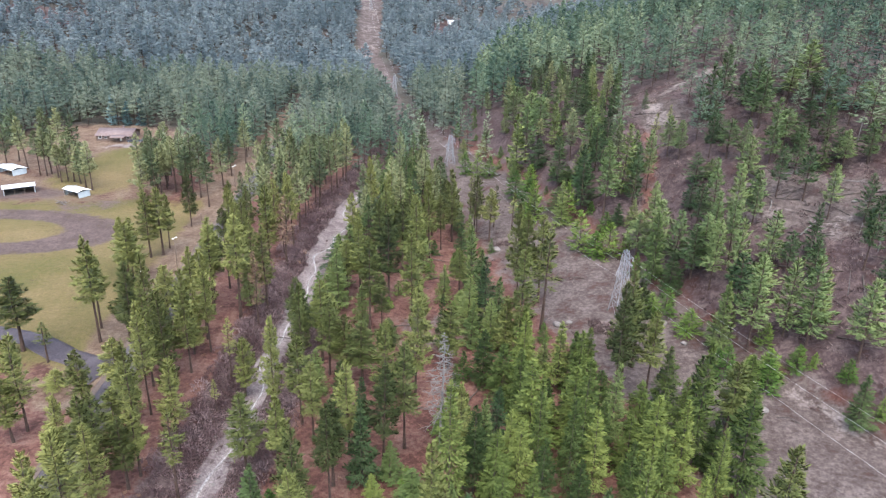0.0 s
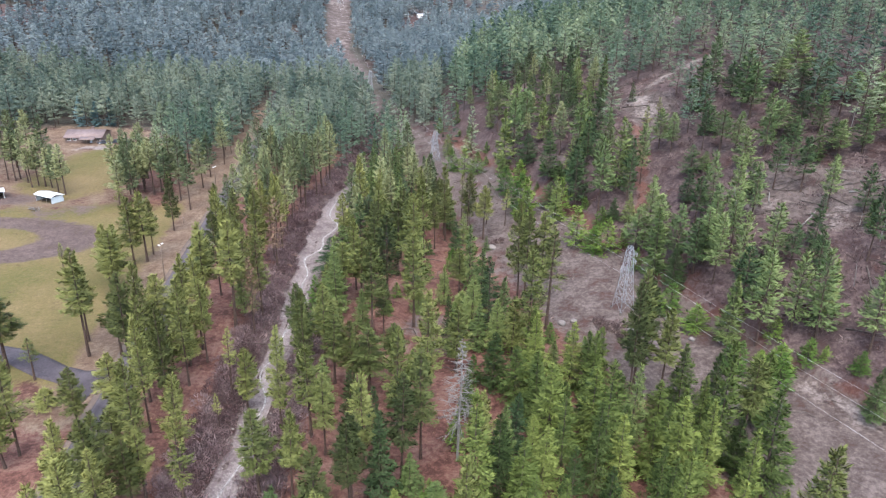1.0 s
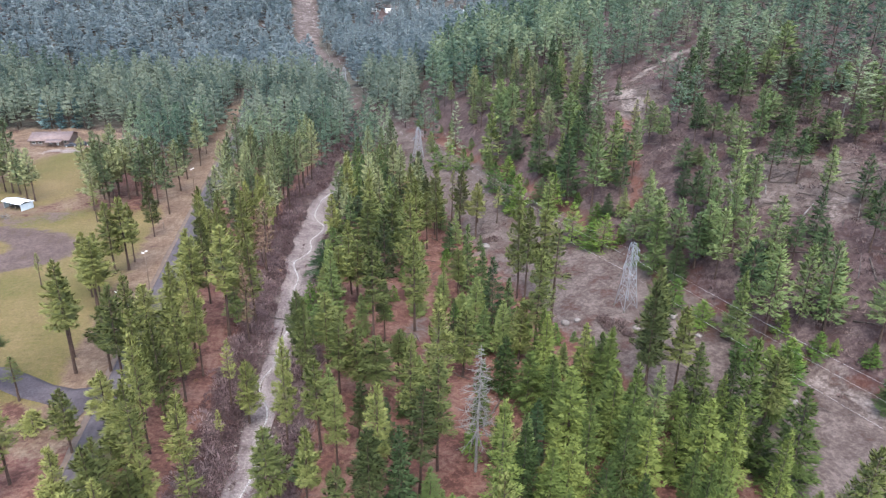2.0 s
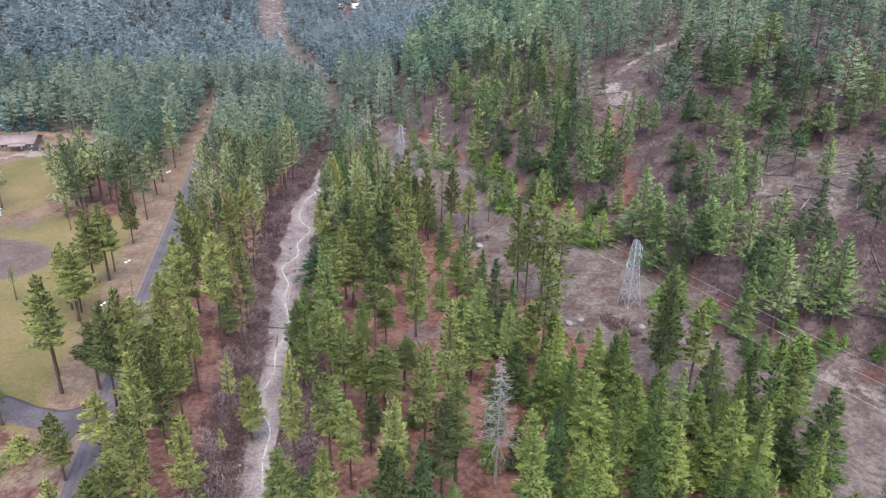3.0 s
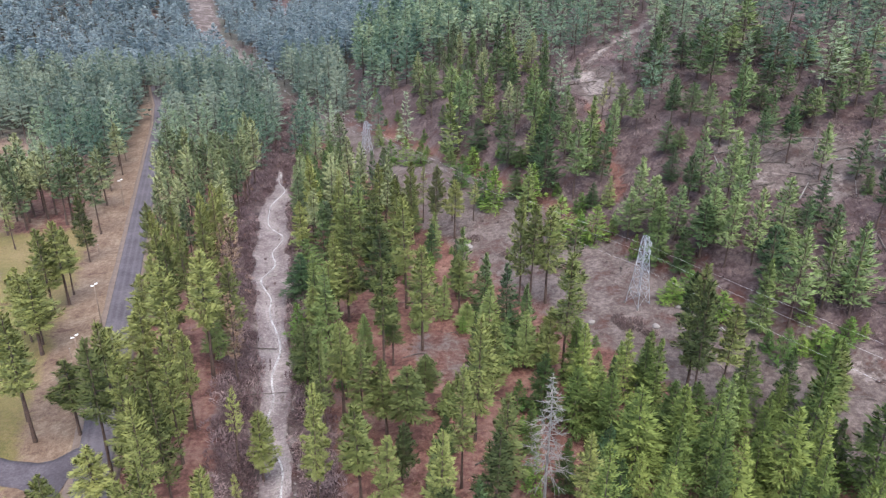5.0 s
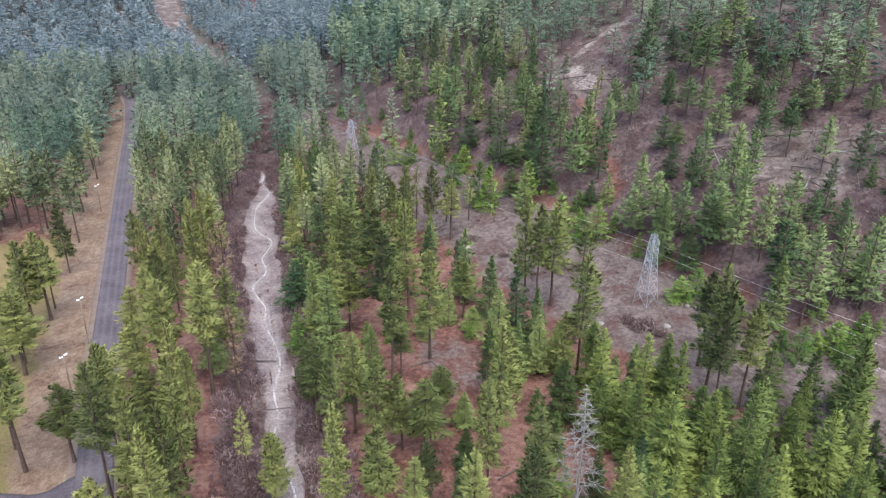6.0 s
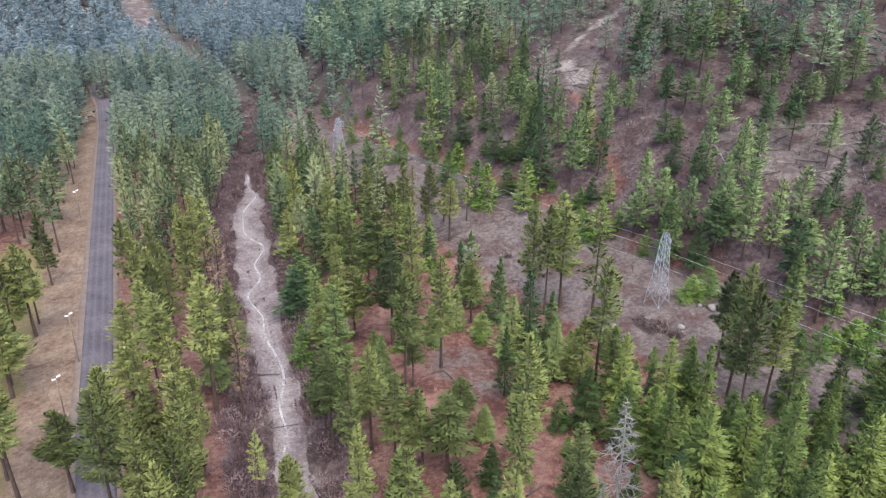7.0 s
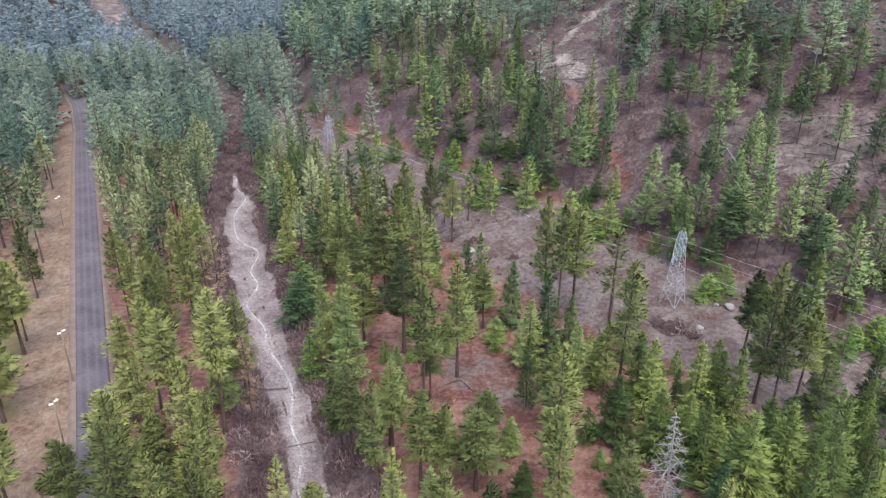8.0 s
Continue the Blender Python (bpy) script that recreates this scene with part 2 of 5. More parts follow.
def glade(x, y):
    """Thin places in the far woods on the western hill and the valley's end, 0 to 1."""
    return np.clip(near(x, y, -352, 625, 55, 32) + near(x, y, -240, 820, 60, 40) + near(x, y, -318, 690, 26, 22) * 0.7 + near(x, y, 22, 690, 16, 18) * 0.8 + near(x, y, 60, 905, 40, 14) * 0.7 + near(x, y, -8, 815, 16, 62) + near(x, y, 92, 872, 20, 64), 0, 1)


def covers(x, y):
    """How much of each kind of ground lies at a place, 0 to 1."""
    x, y = np.asarray(x, float), np.asarray(y, float)
    d = x - foot_x(y)
    c = x - creek_x(y)
    r = x - road_x(y)
    line = x - corridor_x(y) + 3.5 * rough(x, y, 22, 15) * ramp(y, 320, 360)
    slope = ramp(d, -4, 6)
    swath = np.interp(y, [60, 150, 240, 300, 345, 400, 500, 600, 700, 1700], [28, 22, 17, 13, 8, 6, 6.5, 9, 11, 20])
    cut = ramp(np.abs(line), swath * 1.35, swath * 0.65) * ramp(x, -35, -10 + 0 * x) * (y < 330) + ramp(np.abs(line), swath * 1.2, swath * 0.8) * (y >= 330) * ramp(y, 480, 560)
    cut = np.maximum(cut, ramp(np.abs(line), swath * 1.2, swath * 0.7) * (y >= 330) * 0.95)
    out = {}
    out["dusky"] = np.maximum(slope * 0.9, ramp(np.abs(c), 13, 9) * ramp(y, 420, 380) * 0.95)
    out["dusky"] = np.maximum(out["dusky"], ramp((-x - 175) * 0.62 + (y - 520) * 0.46, 20, 60) * 0.7)
    skid = ramp(np.abs(x - np.interp(y, [205, 222, 249, 262], [59, 65, 72, 72])), 3.4, 1.2) * ramp(y, 205, 215) * ramp(y, 266, 258)
    track = ramp(np.abs(y - np.interp(x, [80, 94, 110, 126], [284, 295, 303, 312])), 3.2, 1.4) * ramp(x, 80, 84) * ramp(x, 132, 122)
    out["dusky"] = np.maximum(out["dusky"], ramp(y, 300, 360) * 0.8)
    out["dusky"] = out["dusky"] * (1 - 0.55 * skid)
    out["green"] = ramp(y, 330, 400) * ramp(d, 12, -2) * (0.75 + 0.5 * (value_noise(x, y, 60, 71) - 0.5))
    out["green"] = out["green"] * (1 - glade(x, y))
    slashed = near(x + 0.55 * (y - 188), y, 102, 188, 17, 21) * 0.9
    lots = near(x, y, 80, 271, 9, 15) + near(x, y, 57, 334, 4, 8) * 0.8 + near(x, y, 57, 291, 6, 5) * 0.7 + near(x, y, 44, 256, 3, 5) * 0.7 + near(x, y, 150, 268, 13, 9) * 0.75 + near(x, y, 121, 295, 5, 4) * 0.7
    out["pale"] = np.clip(cut * ramp(d, 7, 0) * np.interp(y, [140, 160, 260, 320], [1, 0.86, 0.86, 1]) + slashed + lots + track + near(x, y, -4, 160, 8, 12) * 0.6, 0, 1)
    out["pale"] = np.maximum(out["pale"], 0.62 * ramp(np.abs(c), 5.6, 3.6) * ramp(y, 310, 280))
    out["verge"] = np.maximum(ramp(-r, 0, 3) * ramp(-r, 34, 10) * ramp(y, 480, 400) * ramp(y, 116, 130), 0.9 * ramp(r, 6, 3) * ramp(r, -1, 1) * ramp(y, 440, 400))
    out["pale"] = np.maximum(out["pale"], 0.75 * ramp(np.abs(x - np.interp(y, [152, 157, 163, 172, 181, 193, 200, 217, 229, 260], [-97, -91, -84.8, -85.2, -85.7, -86.1, -86.2, -87.2, -87.7, -91])), 2.4, 0.6) * ramp(y, 150, 156) * ramp(y, 262, 245))
    field = ramp(-r, 10, 17) * ramp(y, 128, 145) * ramp(y, 272 + 0.12 * (x + 90), 250 + 0.12 * (x + 90)) * ramp(x, -330, -300)
    field = np.maximum(field, near(x, y, -146, 300, 22, 42, 0.3))
    out["lawn"] = field
    ring = np.sqrt(((x + 152) / 39) ** 2 + ((y - 221) / 20) ** 2)
    yard = ramp(np.abs(ring - 0.82), 0.34, 0.2)
    lane = near(x, y, -178, 262, 30, 9, 0.4) + near(x, y, -135, 250, 16, 8, 0.5) * 0.55
    out["dirt"] = np.clip(np.maximum(yard, lane), 0, 1)
    out["verge"] = np.maximum(out["verge"], np.maximum(near(x, y, -165, 268, 55, 26, 0.4), near(x, y, -178, 335, 52, 48, 0.3)) * 0.85)
    out["bare"] = np.clip(ramp(np.abs(d + 1.6), 5.5, 0.8) * ramp(y, 108, 120) * ramp(y, 140, 128) * 0.68 + near(x, y, 64, 139, 8, 4) * 0.4 + near(x, y, 78, 273, 5, 12) * 0.6 + track * 0.7 + near(x, y, 90, 188, 4, 3) * 0.6 + near(x, y, 102, 177, 5, 3) * 0.6 + near(x, y, -86, 655, 9, 10) + ramp(np.abs(line), swath * 1.1, swath * 0.6) * ramp(y, 480, 560) * (0.2 + 0.4 * value_noise(x, y, 24, 77))
                          + near(x, y, 22, 912, 26, 30) * 0.9 + near(x, y, -159, 338, 9, 3.5) + ramp(np.abs(c), np.interp(y, [90, 150, 200, 225, 240, 275, 292, 330], [4.0, 4.4, 5.0, 6.4, 6.8, 5.6, 3.2, 2.6]), 2) * ramp(y, 305, 275) * 0.45, 0, 1)
    return out


def mesh_from(name, verts, faces, material, smooth=False):
    """A mesh from numpy arrays; all faces have the same number of corners."""
    verts, faces = np.asarray(verts, np.float32), np.asarray(faces, np.int32)
    mesh = bpy.data.meshes.new(name)
    mesh.vertices.add(len(verts))
    mesh.vertices.foreach_set("co", verts.ravel())
    n = faces.shape[1]
    mesh.loops.add(faces.size)
    mesh.loops.foreach_set("vertex_index", faces.ravel())
    mesh.polygons.add(len(faces))
    mesh.polygons.foreach_set("loop_start", np.arange(0, faces.size, n, dtype=np.int32))
    mesh.polygons.foreach_set("loop_total", np.full(len(faces), n, np.int32))
    if smooth:
        mesh.polygons.foreach_set("use_smooth", np.ones(len(faces), bool))
    mesh.update(calc_edges=True)
    mesh.validate()
    mesh.materials.append(material)
    return mesh


def soften(mesh, verts, loose, share=0.34):
    """Shade three-cornered tufts as one soft crown: their normals lean outwards and up, and each keeps a share of its own."""
    v = np.asarray(verts, float).reshape(-1, 3, 3)
    own = np.cross(v[:, 1] - v[:, 0], v[:, 2] - v[:, 0])
    own = own / (np.linalg.norm(own, axis=1, keepdims=True) + 1e-9)
    lean = np.asarray(loose, float).reshape(-1, 3, 3)[:, 0]
    own = own * np.where((own * lean).sum(1, keepdims=True) < 0, -1, 1)
    mixed = own * share + lean
    mixed = mixed / (np.linalg.norm(mixed, axis=1, keepdims=True) + 1e-9)
    mesh.attributes.new("custom_normal", "FLOAT_VECTOR", "POINT").data.foreach_set("vector", np.repeat(mixed, 3, 0).astype(np.float32).ravel())


def outward(verts):
    """For the tufts of one crown round the z axis: the way out and up, corner by corner."""
    v = np.asarray(verts, float)
    mid = v.reshape(-1, 3, 3).mean(1)
    flat = mid * (1, 1, 0)
    lean = flat / (np.linalg.norm(flat, axis=1, keepdims=True) + 0.4) * 0.62 + (0, 0, 0.55)
    return np.repeat(lean, 3, 0)


def face_out(verts):
    """Turn the tufts of one crown so that each faces outwards and up."""
    v = np.asarray(verts, float).reshape(-1, 3, 3).copy()
    own = np.cross(v[:, 1] - v[:, 0], v[:, 2] - v[:, 0])
    turn = (own * outward(verts)[::3]).sum(1) < 0
    v[turn] = v[turn][:, [1, 0, 2]]
    return v.reshape(-1, 3)


def float_layer(mesh, name, values):
    mesh.attributes.new(name, "FLOAT", "POINT").data.foreach_set("value", np.asarray(values, np.float32))


def steps(*spans):
    """Coordinates in spans of (from, to, step)."""
    out = []
    for a, b, s in spans:
        out.extend(np.arange(a, b, s))
    return np.array(out + [spans[-1][1]], float)


gx = steps((-3500, -700, 200), (-700, -260, 14), (-260, -110, 3.5), (-110, 130, 2.1), (130, 240, 4), (240, 700, 14), (700, 3500, 200))
gy = steps((-3000, 0, 200), (0, 84, 8), (84, 302, 2.1), (302, 480, 5), (480, 1200, 10), (1200, 2600, 40), (2600, 4600, 200))
GX, GY = np.meshgrid(gx, gy)
flat_x, flat_y = GX.ravel(), GY.ravel()
index = np.arange(len(flat_x)).reshape(GX.shape)
quads = np.stack([index[:-1, :-1], index[:-1, 1:], index[1:, 1:], index[1:, :-1]], -1).reshape(-1, 4)
ground_mesh = mesh_from("ground", np.stack([flat_x, flat_y, height(flat_x, flat_y)], 1), quads, ground_material(), smooth=True)
for layer, amount in covers(flat_x, flat_y).items():
    float_layer(ground_mesh, layer, amount)
ground = tagged(new("ground", ground_mesh), "valley floor and slopes of needle litter, dry grass and bare earth", "ground", kind="structure")


def part(name, mesh, parent, label=""):
    ob = new(name, mesh)
    ob.parent = parent
    return tagged(ob, label)


def ribbon(name, centre, ys, half, lift, material, across=6, crown=0.0, skirt=0.4, wobble=0.0):
    """A strip that follows a line over the ground, with sides that go down into it."""
    verts, faces = [], []
    u = np.linspace(-1, 1, across)
    for i, y in enumerate(ys):
        slope = (centre(y + 1) - centre(y - 1)) / 2
        nx, ny = 1 / math.hypot(1, slope), -slope / math.hypot(1, slope)
        h = half(y) if callable(half) else half
        cx = centre(y)
        hl = h * (1 + wobble * float(rough(y, 3.0, 7, 21)))
        hr = h * (1 + wobble * float(rough(y, 9.0, 7, 22)))
        px = [cx + nx * v * (hl if v < 0 else hr) for v in u]
        py = [y + ny * v * (hl if v < 0 else hr) for v in u]
        base = height(np.array(px), np.array(py))
        row = [(a, b, float(g) + lift + crown * (1 - v * v)) for a, b, g, v in zip(px, py, base, u)]
        row = [(row[0][0], row[0][1], row[0][2] - skirt)] + row + [(row[-1][0], row[-1][1], row[-1][2] - skirt)]
        verts.extend(row)
        if i:
            m = across + 2
            a = (i - 1) * m
            faces.extend((a + k, a + k + 1, a + m + k + 1, a + m + k) for k in range(m - 1))
    return mesh_from(name, verts, faces, material, smooth=False)


def road_material():
    n = Nodes("worn_asphalt", 0.85)
    p = n.place()
    big, small = n.noise(p, 0.12, 4), n.noise(p, 2.2, 5, 0.7)
    fac = n.math("ADD", n.math("MULTIPLY", big, 0.5), n.math("MULTIPLY", small, 0.5))
    c = n.ramp(fac, (0.36, (0.030, 0.025, 0.029)), (0.5, (0.053, 0.045, 0.052)), (0.64, (0.085, 0.074, 0.082)))
    lane = n.attribute("lane")
    c = n.mix(n.math("MULTIPLY", lane, 0.22), c, (0.135, 0.124, 0.130))
    n.colour(c)
    n.bump(small, 0.3, 0.03)
    return n.material


asphalt = road_material()
gravel = grained("road_gravel", (0.080, 0.058, 0.046), (0.140, 0.106, 0.084), 0.5, relief=0.5)
road_ys = np.concatenate([np.arange(-61, 300, 3.0), np.arange(300, 476, 6.0)])
shoulder = tagged(new("road_shoulder", ribbon("road_shoulder", road_x, road_ys, 4.3, 0.10, gravel, 7, wobble=0.08)), "gravel shoulder beside the country road", "road shoulder", kind="structure")
road_mesh = ribbon("road", road_x, road_ys, 3.0, 0.16, asphalt, 15, 0.07)
lanes = np.tile([0] + [math.exp(-((abs(abs(v * 3.0) - 1.6) - 0.75) / 0.35) ** 2) for v in np.linspace(-1, 1, 15)] + [0], len(road_ys))
float_layer(road_mesh, "lane", lanes)
road = tagged(new("road", road_mesh), "worn grey asphalt country road between the pines", "road", kind="structure")


def side_y(x):
    return np.interp(x, [-330, -130, -100, -89, -80, -72], [175, 158, 150, 143, 139.5, 137.5])


def side_road(half, lift, material, name):
    verts, faces = [], []
    xs = np.arange(-300, -73.9, 2.5)
    u = np.linspace(-1, 1, 7)
    for i, x in enumerate(xs):
        slope = float(side_y(x + 1) - side_y(x - 1)) / 2
        wide = half + 6.0 * float(ramp(x, -84, -74)) ** 2
        px, py = np.array([x - slope * v * wide for v in u]), np.array([float(side_y(x)) + v * wide for v in u])
        base = height(px, py)
        row = [(a, b, float(g) + lift) for a, b, g in zip(px, py, base)]
        row = [(row[0][0], row[0][1], row[0][2] - 0.4)] + row + [(row[-1][0], row[-1][1], row[-1][2] - 0.4)]
        verts.extend(row)
        if i:
            a = (i - 1) * 9
            faces.extend((a + k + 1, a + k, a + 9 + k, a + 9 + k + 1) for k in range(8))
    return mesh_from(name, verts, faces, material)


side_mesh = side_road(2.7, 0.14, asphalt, "side_road")
tagged(new("side_road", side_mesh), "narrow grey side road joining the country road", "road", kind="structure")


# ---- the creek ----
def creek_bed_material():
    n = Nodes("creek_gravel", 0.9)
    p = n.place()
    big, small, cells = n.noise(p, 0.18, 5), n.noise(p, 1.6, 5, 0.75), n.noise(p, 5.0, 3)
    fac = n.math("ADD", n.math("MULTIPLY", big, 0.45), n.math("MULTIPLY", small, 0.55))
    c = n.ramp(fac, (0.36, (0.064, 0.048, 0.048)), (0.48, (0.124, 0.099, 0.098)), (0.60, (0.216, 0.187, 0.182)))
    washed = n.math("MULTIPLY", n.attribute("wash"), n.math("MULTIPLY", n.math("SUBTRACT", small, 0.26), 2.6), clamp=True)
    n.colour(n.mix(washed, n.mix(0.4, c, n.ramp(cells, (0.35, (0.5, 0.48, 0.46)), (0.65, (1, 1, 1))), "MULTIPLY"), n.ramp(cells, (0.42, (0.125, 0.106, 0.102)), (0.56, (0.290, 0.262, 0.255)))))
    n.bump(small, 0.7, 0.25)
    return n.material


def bed_half(y):
    return np.interp(y, [90, 150, 185, 205, 240, 272, 285, 296, 316], [3.2, 3.5, 3.9, 5.2, 6.1, 5.6, 4.0, 1.6, 0.5])


creek_ys = np.concatenate([np.arange(-40, 84, 4.0), np.arange(84, 316, 1.5)])


def water_line(y):
    return creek_x(y) + 0.5 * bed_half(y) * (np.sin(np.asarray(y) * 0.11 + 0.6) * 0.7 + np.sin(np.asarray(y) * 0.29) * 0.35)


bed_mesh = ribbon("creek_bed", creek_x, creek_ys, lambda y: 0.86 * bed_half(y), 0.08, creek_bed_material(), 13, wobble=0.4, skirt=0.6)
bed = np.array([v.co[:] for v in bed_mesh.vertices])
float_layer(bed_mesh, "wash", np.exp(-((bed[:, 0] - water_line(bed[:, 1])) / 1.3) ** 2))
tagged(new("creek_bed", bed_mesh), "pale gravel bed of a small creek", "creek bed", kind="structure")


def water_material():
    n = Nodes("shallow_water", 0.3)
    p = n.place()
    small, runs = n.noise(p, 2.5, 4), n.noise(p, 0.3, 3)
    n.colour(n.mix(n.ramp(runs, (0.44, (0, 0, 0)), (0.56, (1, 1, 1))), n.ramp(small, (0.42, (0.10, 0.088, 0.084)), (0.58, (0.20, 0.18, 0.172))), n.ramp(small, (0.42, (0.16, 0.15, 0.145)), (0.58, (0.34, 0.33, 0.32)))))
    n.shader.inputs["Specular IOR Level"].default_value = 0.3
    n.bump(small, 0.25, 0.05)
    return n.material


tagged(new("creek_water", ribbon("creek_water", water_line, creek_ys, 0.2, 0.15, water_material(), 4, wobble=0.9, skirt=0.15)), "thin bright trickle of creek water", "water", kind="structure")


# ---- trees: tapered trunks with limbs, and crowns of many small tufts ----
def tube(points, radii, sides=6):
    """A tapered tube along points, as arrays of vertices and quads."""
    points, verts, faces = np.asarray(points, float), [], []
    for i, (p, r) in enumerate(zip(points, radii)):
        along = points[min(i + 1, len(points) - 1)] - points[max(i - 1, 0)]
        along = along / (np.linalg.norm(along) + 1e-9)
        side = np.cross(along, (0.31, 0.95, 0.05))
        side = side / (np.linalg.norm(side) + 1e-9)
        other = np.cross(along, side)
        for k in range(sides):
            a = 2 * math.pi * k / sides
            verts.append(p + r * (math.cos(a) * side + math.sin(a) * other))
        if i:
            b = (i - 1) * sides
            faces.extend((b + k, b + (k + 1) % sides, b + sides + (k + 1) % sides, b + sides + k) for k in range(sides))
    return np.array(verts), np.array(faces, int).reshape(-1, 4)


def joined(pieces):
    verts, faces, at = [], [], 0
    for v, f in pieces:
        verts.append(v), faces.append(f + at)
        at += len(v)
    return np.concatenate(verts), np.concatenate(faces)


def blades(rng, roots, ways, lengths, widths):
    """One slim triangle for each root."""
    n = len(roots)
    ways = ways / np.linalg.norm(ways, axis=1, keepdims=True)
    side = np.cross(ways, rng.normal(size=(n, 3)))
    side = side / (np.linalg.norm(side, axis=1, keepdims=True) + 1e-9) * widths[:, None] / 2
    verts = np.stack([roots - side, roots + side, roots + ways * lengths[:, None]], 1).reshape(-1, 3)
    return verts, np.arange(3 * n).reshape(-1, 3)


def crown_of(rng, tall, bare, radius, limbs, leaves, size, power=0.8, shoulder=0.6, low=-0.15, high=0.6, curl=0.12, spread=0.42, puff=0.12, flat=0.45, fat=0.26, thin=0.0, bend=(0.0, 0.0)):
    """A crown, bough over bough: each a flat spray of pointed needle tufts that spread from its limb. Returns the tufts and the limbs as start and tip."""
    k = np.arange(limbs)
    f = (k + rng.uniform(0, 1, limbs)) / limbs
    a = 2.4 * k + rng.normal(0, 0.45, limbs)
    reach = radius * (np.minimum(1.0, shoulder + 2.4 * f) * (1 - f) ** power + 0.04) * rng.uniform(0.66, 1.16, limbs)
    reach = reach * (1 + 0.14 * np.cos(a - rng.uniform(0, 6.283)))
    rise = low + (high - low) * f + rng.normal(0, 0.1, limbs)
    start = np.stack([bend[0] * np.sin(3 * f), bend[1] * np.sin(2.4 * f), tall * (bare + (1 - bare) * f * 0.985)], 1)
    out = np.stack([np.cos(a), np.sin(a), np.zeros(limbs)], 1)
    across = np.stack([-np.sin(a), np.cos(a), np.zeros(limbs)], 1)
    up = np.array([0.0, 0.0, 1.0])
    tip = start + out * reach[:, None] + up * ((rise + curl) * reach)[:, None]
    count = np.maximum(4, np.round(leaves * (0.25 + 0.95 * reach / radius))).astype(int)
    count[rng.uniform(0, 1, limbs) < thin] = 2
    i = np.repeat(k, count)
    n = len(i)
    u = rng.uniform(0.06, 1.0, n) ** 0.8
    v = rng.uniform(-1, 1, n)
    wide = reach[i] * spread * (1.06 - u) ** 0.6 * np.minimum(1, u * 3)
    roots = start[i] + out[i] * (u * reach[i])[:, None] + across[i] * (v * wide)[:, None] + up * ((rise[i] + curl * u) * u * reach[i] - 0.12 * np.abs(v) * wide + rng.normal(0, puff, n))[:, None]
    ways = out[i] * 0.9 + across[i] * (0.75 * v + rng.normal(0, 0.3, n))[:, None] + up * (rise[i] + 2 * curl * u + rng.normal(0.1, 0.3, n))[:, None]
    lengths = size * rng.uniform(0.6, 1.4, n) * (0.65 + 0.35 * np.minimum(1, 2 * reach[i] / radius))
    leader = 10
    roots = np.vstack([roots, np.tile((0, 0, tall - 0.5), (leader, 1)) + rng.normal(0, 0.08, (leader, 3)) - np.outer(rng.uniform(0, 0.5, leader), up)])
    ways = np.vstack([ways, rng.normal(0, 0.3, (leader, 3)) + up])
    lengths = np.concatenate([lengths, size * rng.uniform(0.7, 1.3, leader)])
    tops = rng.normal(0, flat, roots.shape) + up
    return flat_blades(roots, ways, tops, lengths, lengths * rng.uniform(0.8, 1.25, len(lengths)) * fat), list(zip(start, tip))


def flat_blades(roots, ways, tops, lengths, widths):
    """Slim triangles, each with its root, its way, its upper side, its length and width."""
    ways = ways / np.linalg.norm(ways, axis=1, keepdims=True)
    side = np.cross(ways, tops)
    side = side / (np.linalg.norm(side, axis=1, keepdims=True) + 1e-9) * widths[:, None] / 2
    verts = face_out(np.stack([roots - side, roots + side, roots + ways * lengths[:, None]], 1).reshape(-1, 3))
    return verts, np.arange(len(verts)).reshape(-1, 3)


def far_shape(seed, tall, bare, radius, limbs, leaves, size, low=-0.15, power=0.8, fat=0.33):
    """A conifer of the woods farther off: a slim stem and the loose sprays of its crown."""
    rng = np.random.default_rng(seed)
    tufts, _ = crown_of(rng, tall, bare, radius, limbs, leaves, size, power, low=low, fat=fat, puff=0.25, flat=1.0)
    return tube([(0, 0, -0.5), (0, 0, tall * 0.9)], [tall * 0.0095, 0.03], 3), tufts


def pine_shape(seed, tall=25.0, bare=0.42, radius=3.4, limbs=70, leaves=84, size=0.6, thin=0.03, fat=0.3):
    """A ponderosa-like pine: a long bare trunk and a ragged crown of up-curved boughs. Returns the wood and the needles."""
    rng = np.random.default_rng(seed)
    bend = rng.normal(0, 0.22, 2)
    heights = np.linspace(0, tall, 7)
    stem = np.array([(bend[0] * math.sin(max(0, h / tall - bare) / (1 - bare) * 3), bend[1] * math.sin(max(0, h / tall - bare) / (1 - bare) * 2.4), h) for h in heights])
    stem[0, 2] = -0.5
    girth = tall * 0.0098
    wood = [tube(stem, [girth * (1.25 if i == 0 else 1) * (1 - 0.93 * (h / tall)) + 0.02 for i, h in enumerate(heights)], 7)]
    tufts, limbs_at = crown_of(rng, tall, bare, radius, limbs, leaves, size, 0.72, 0.55, -0.22, 0.75, 0.2, 0.5, 0.24, 1.1, fat, thin, bend)
    for start, tip in limbs_at[::2]:
        wood.append(tube([start, tip], [0.06, 0.012], 3))
    for _ in range(7):
        h, a = tall * rng.uniform(0.45, 0.98) * bare, rng.uniform(0, 6.283)
        wood.append(tube([(0, 0, h), (0.9 * math.cos(a), 0.9 * math.sin(a), h - 0.15)], [0.035, 0.012], 3))
    return joined(wood), tufts


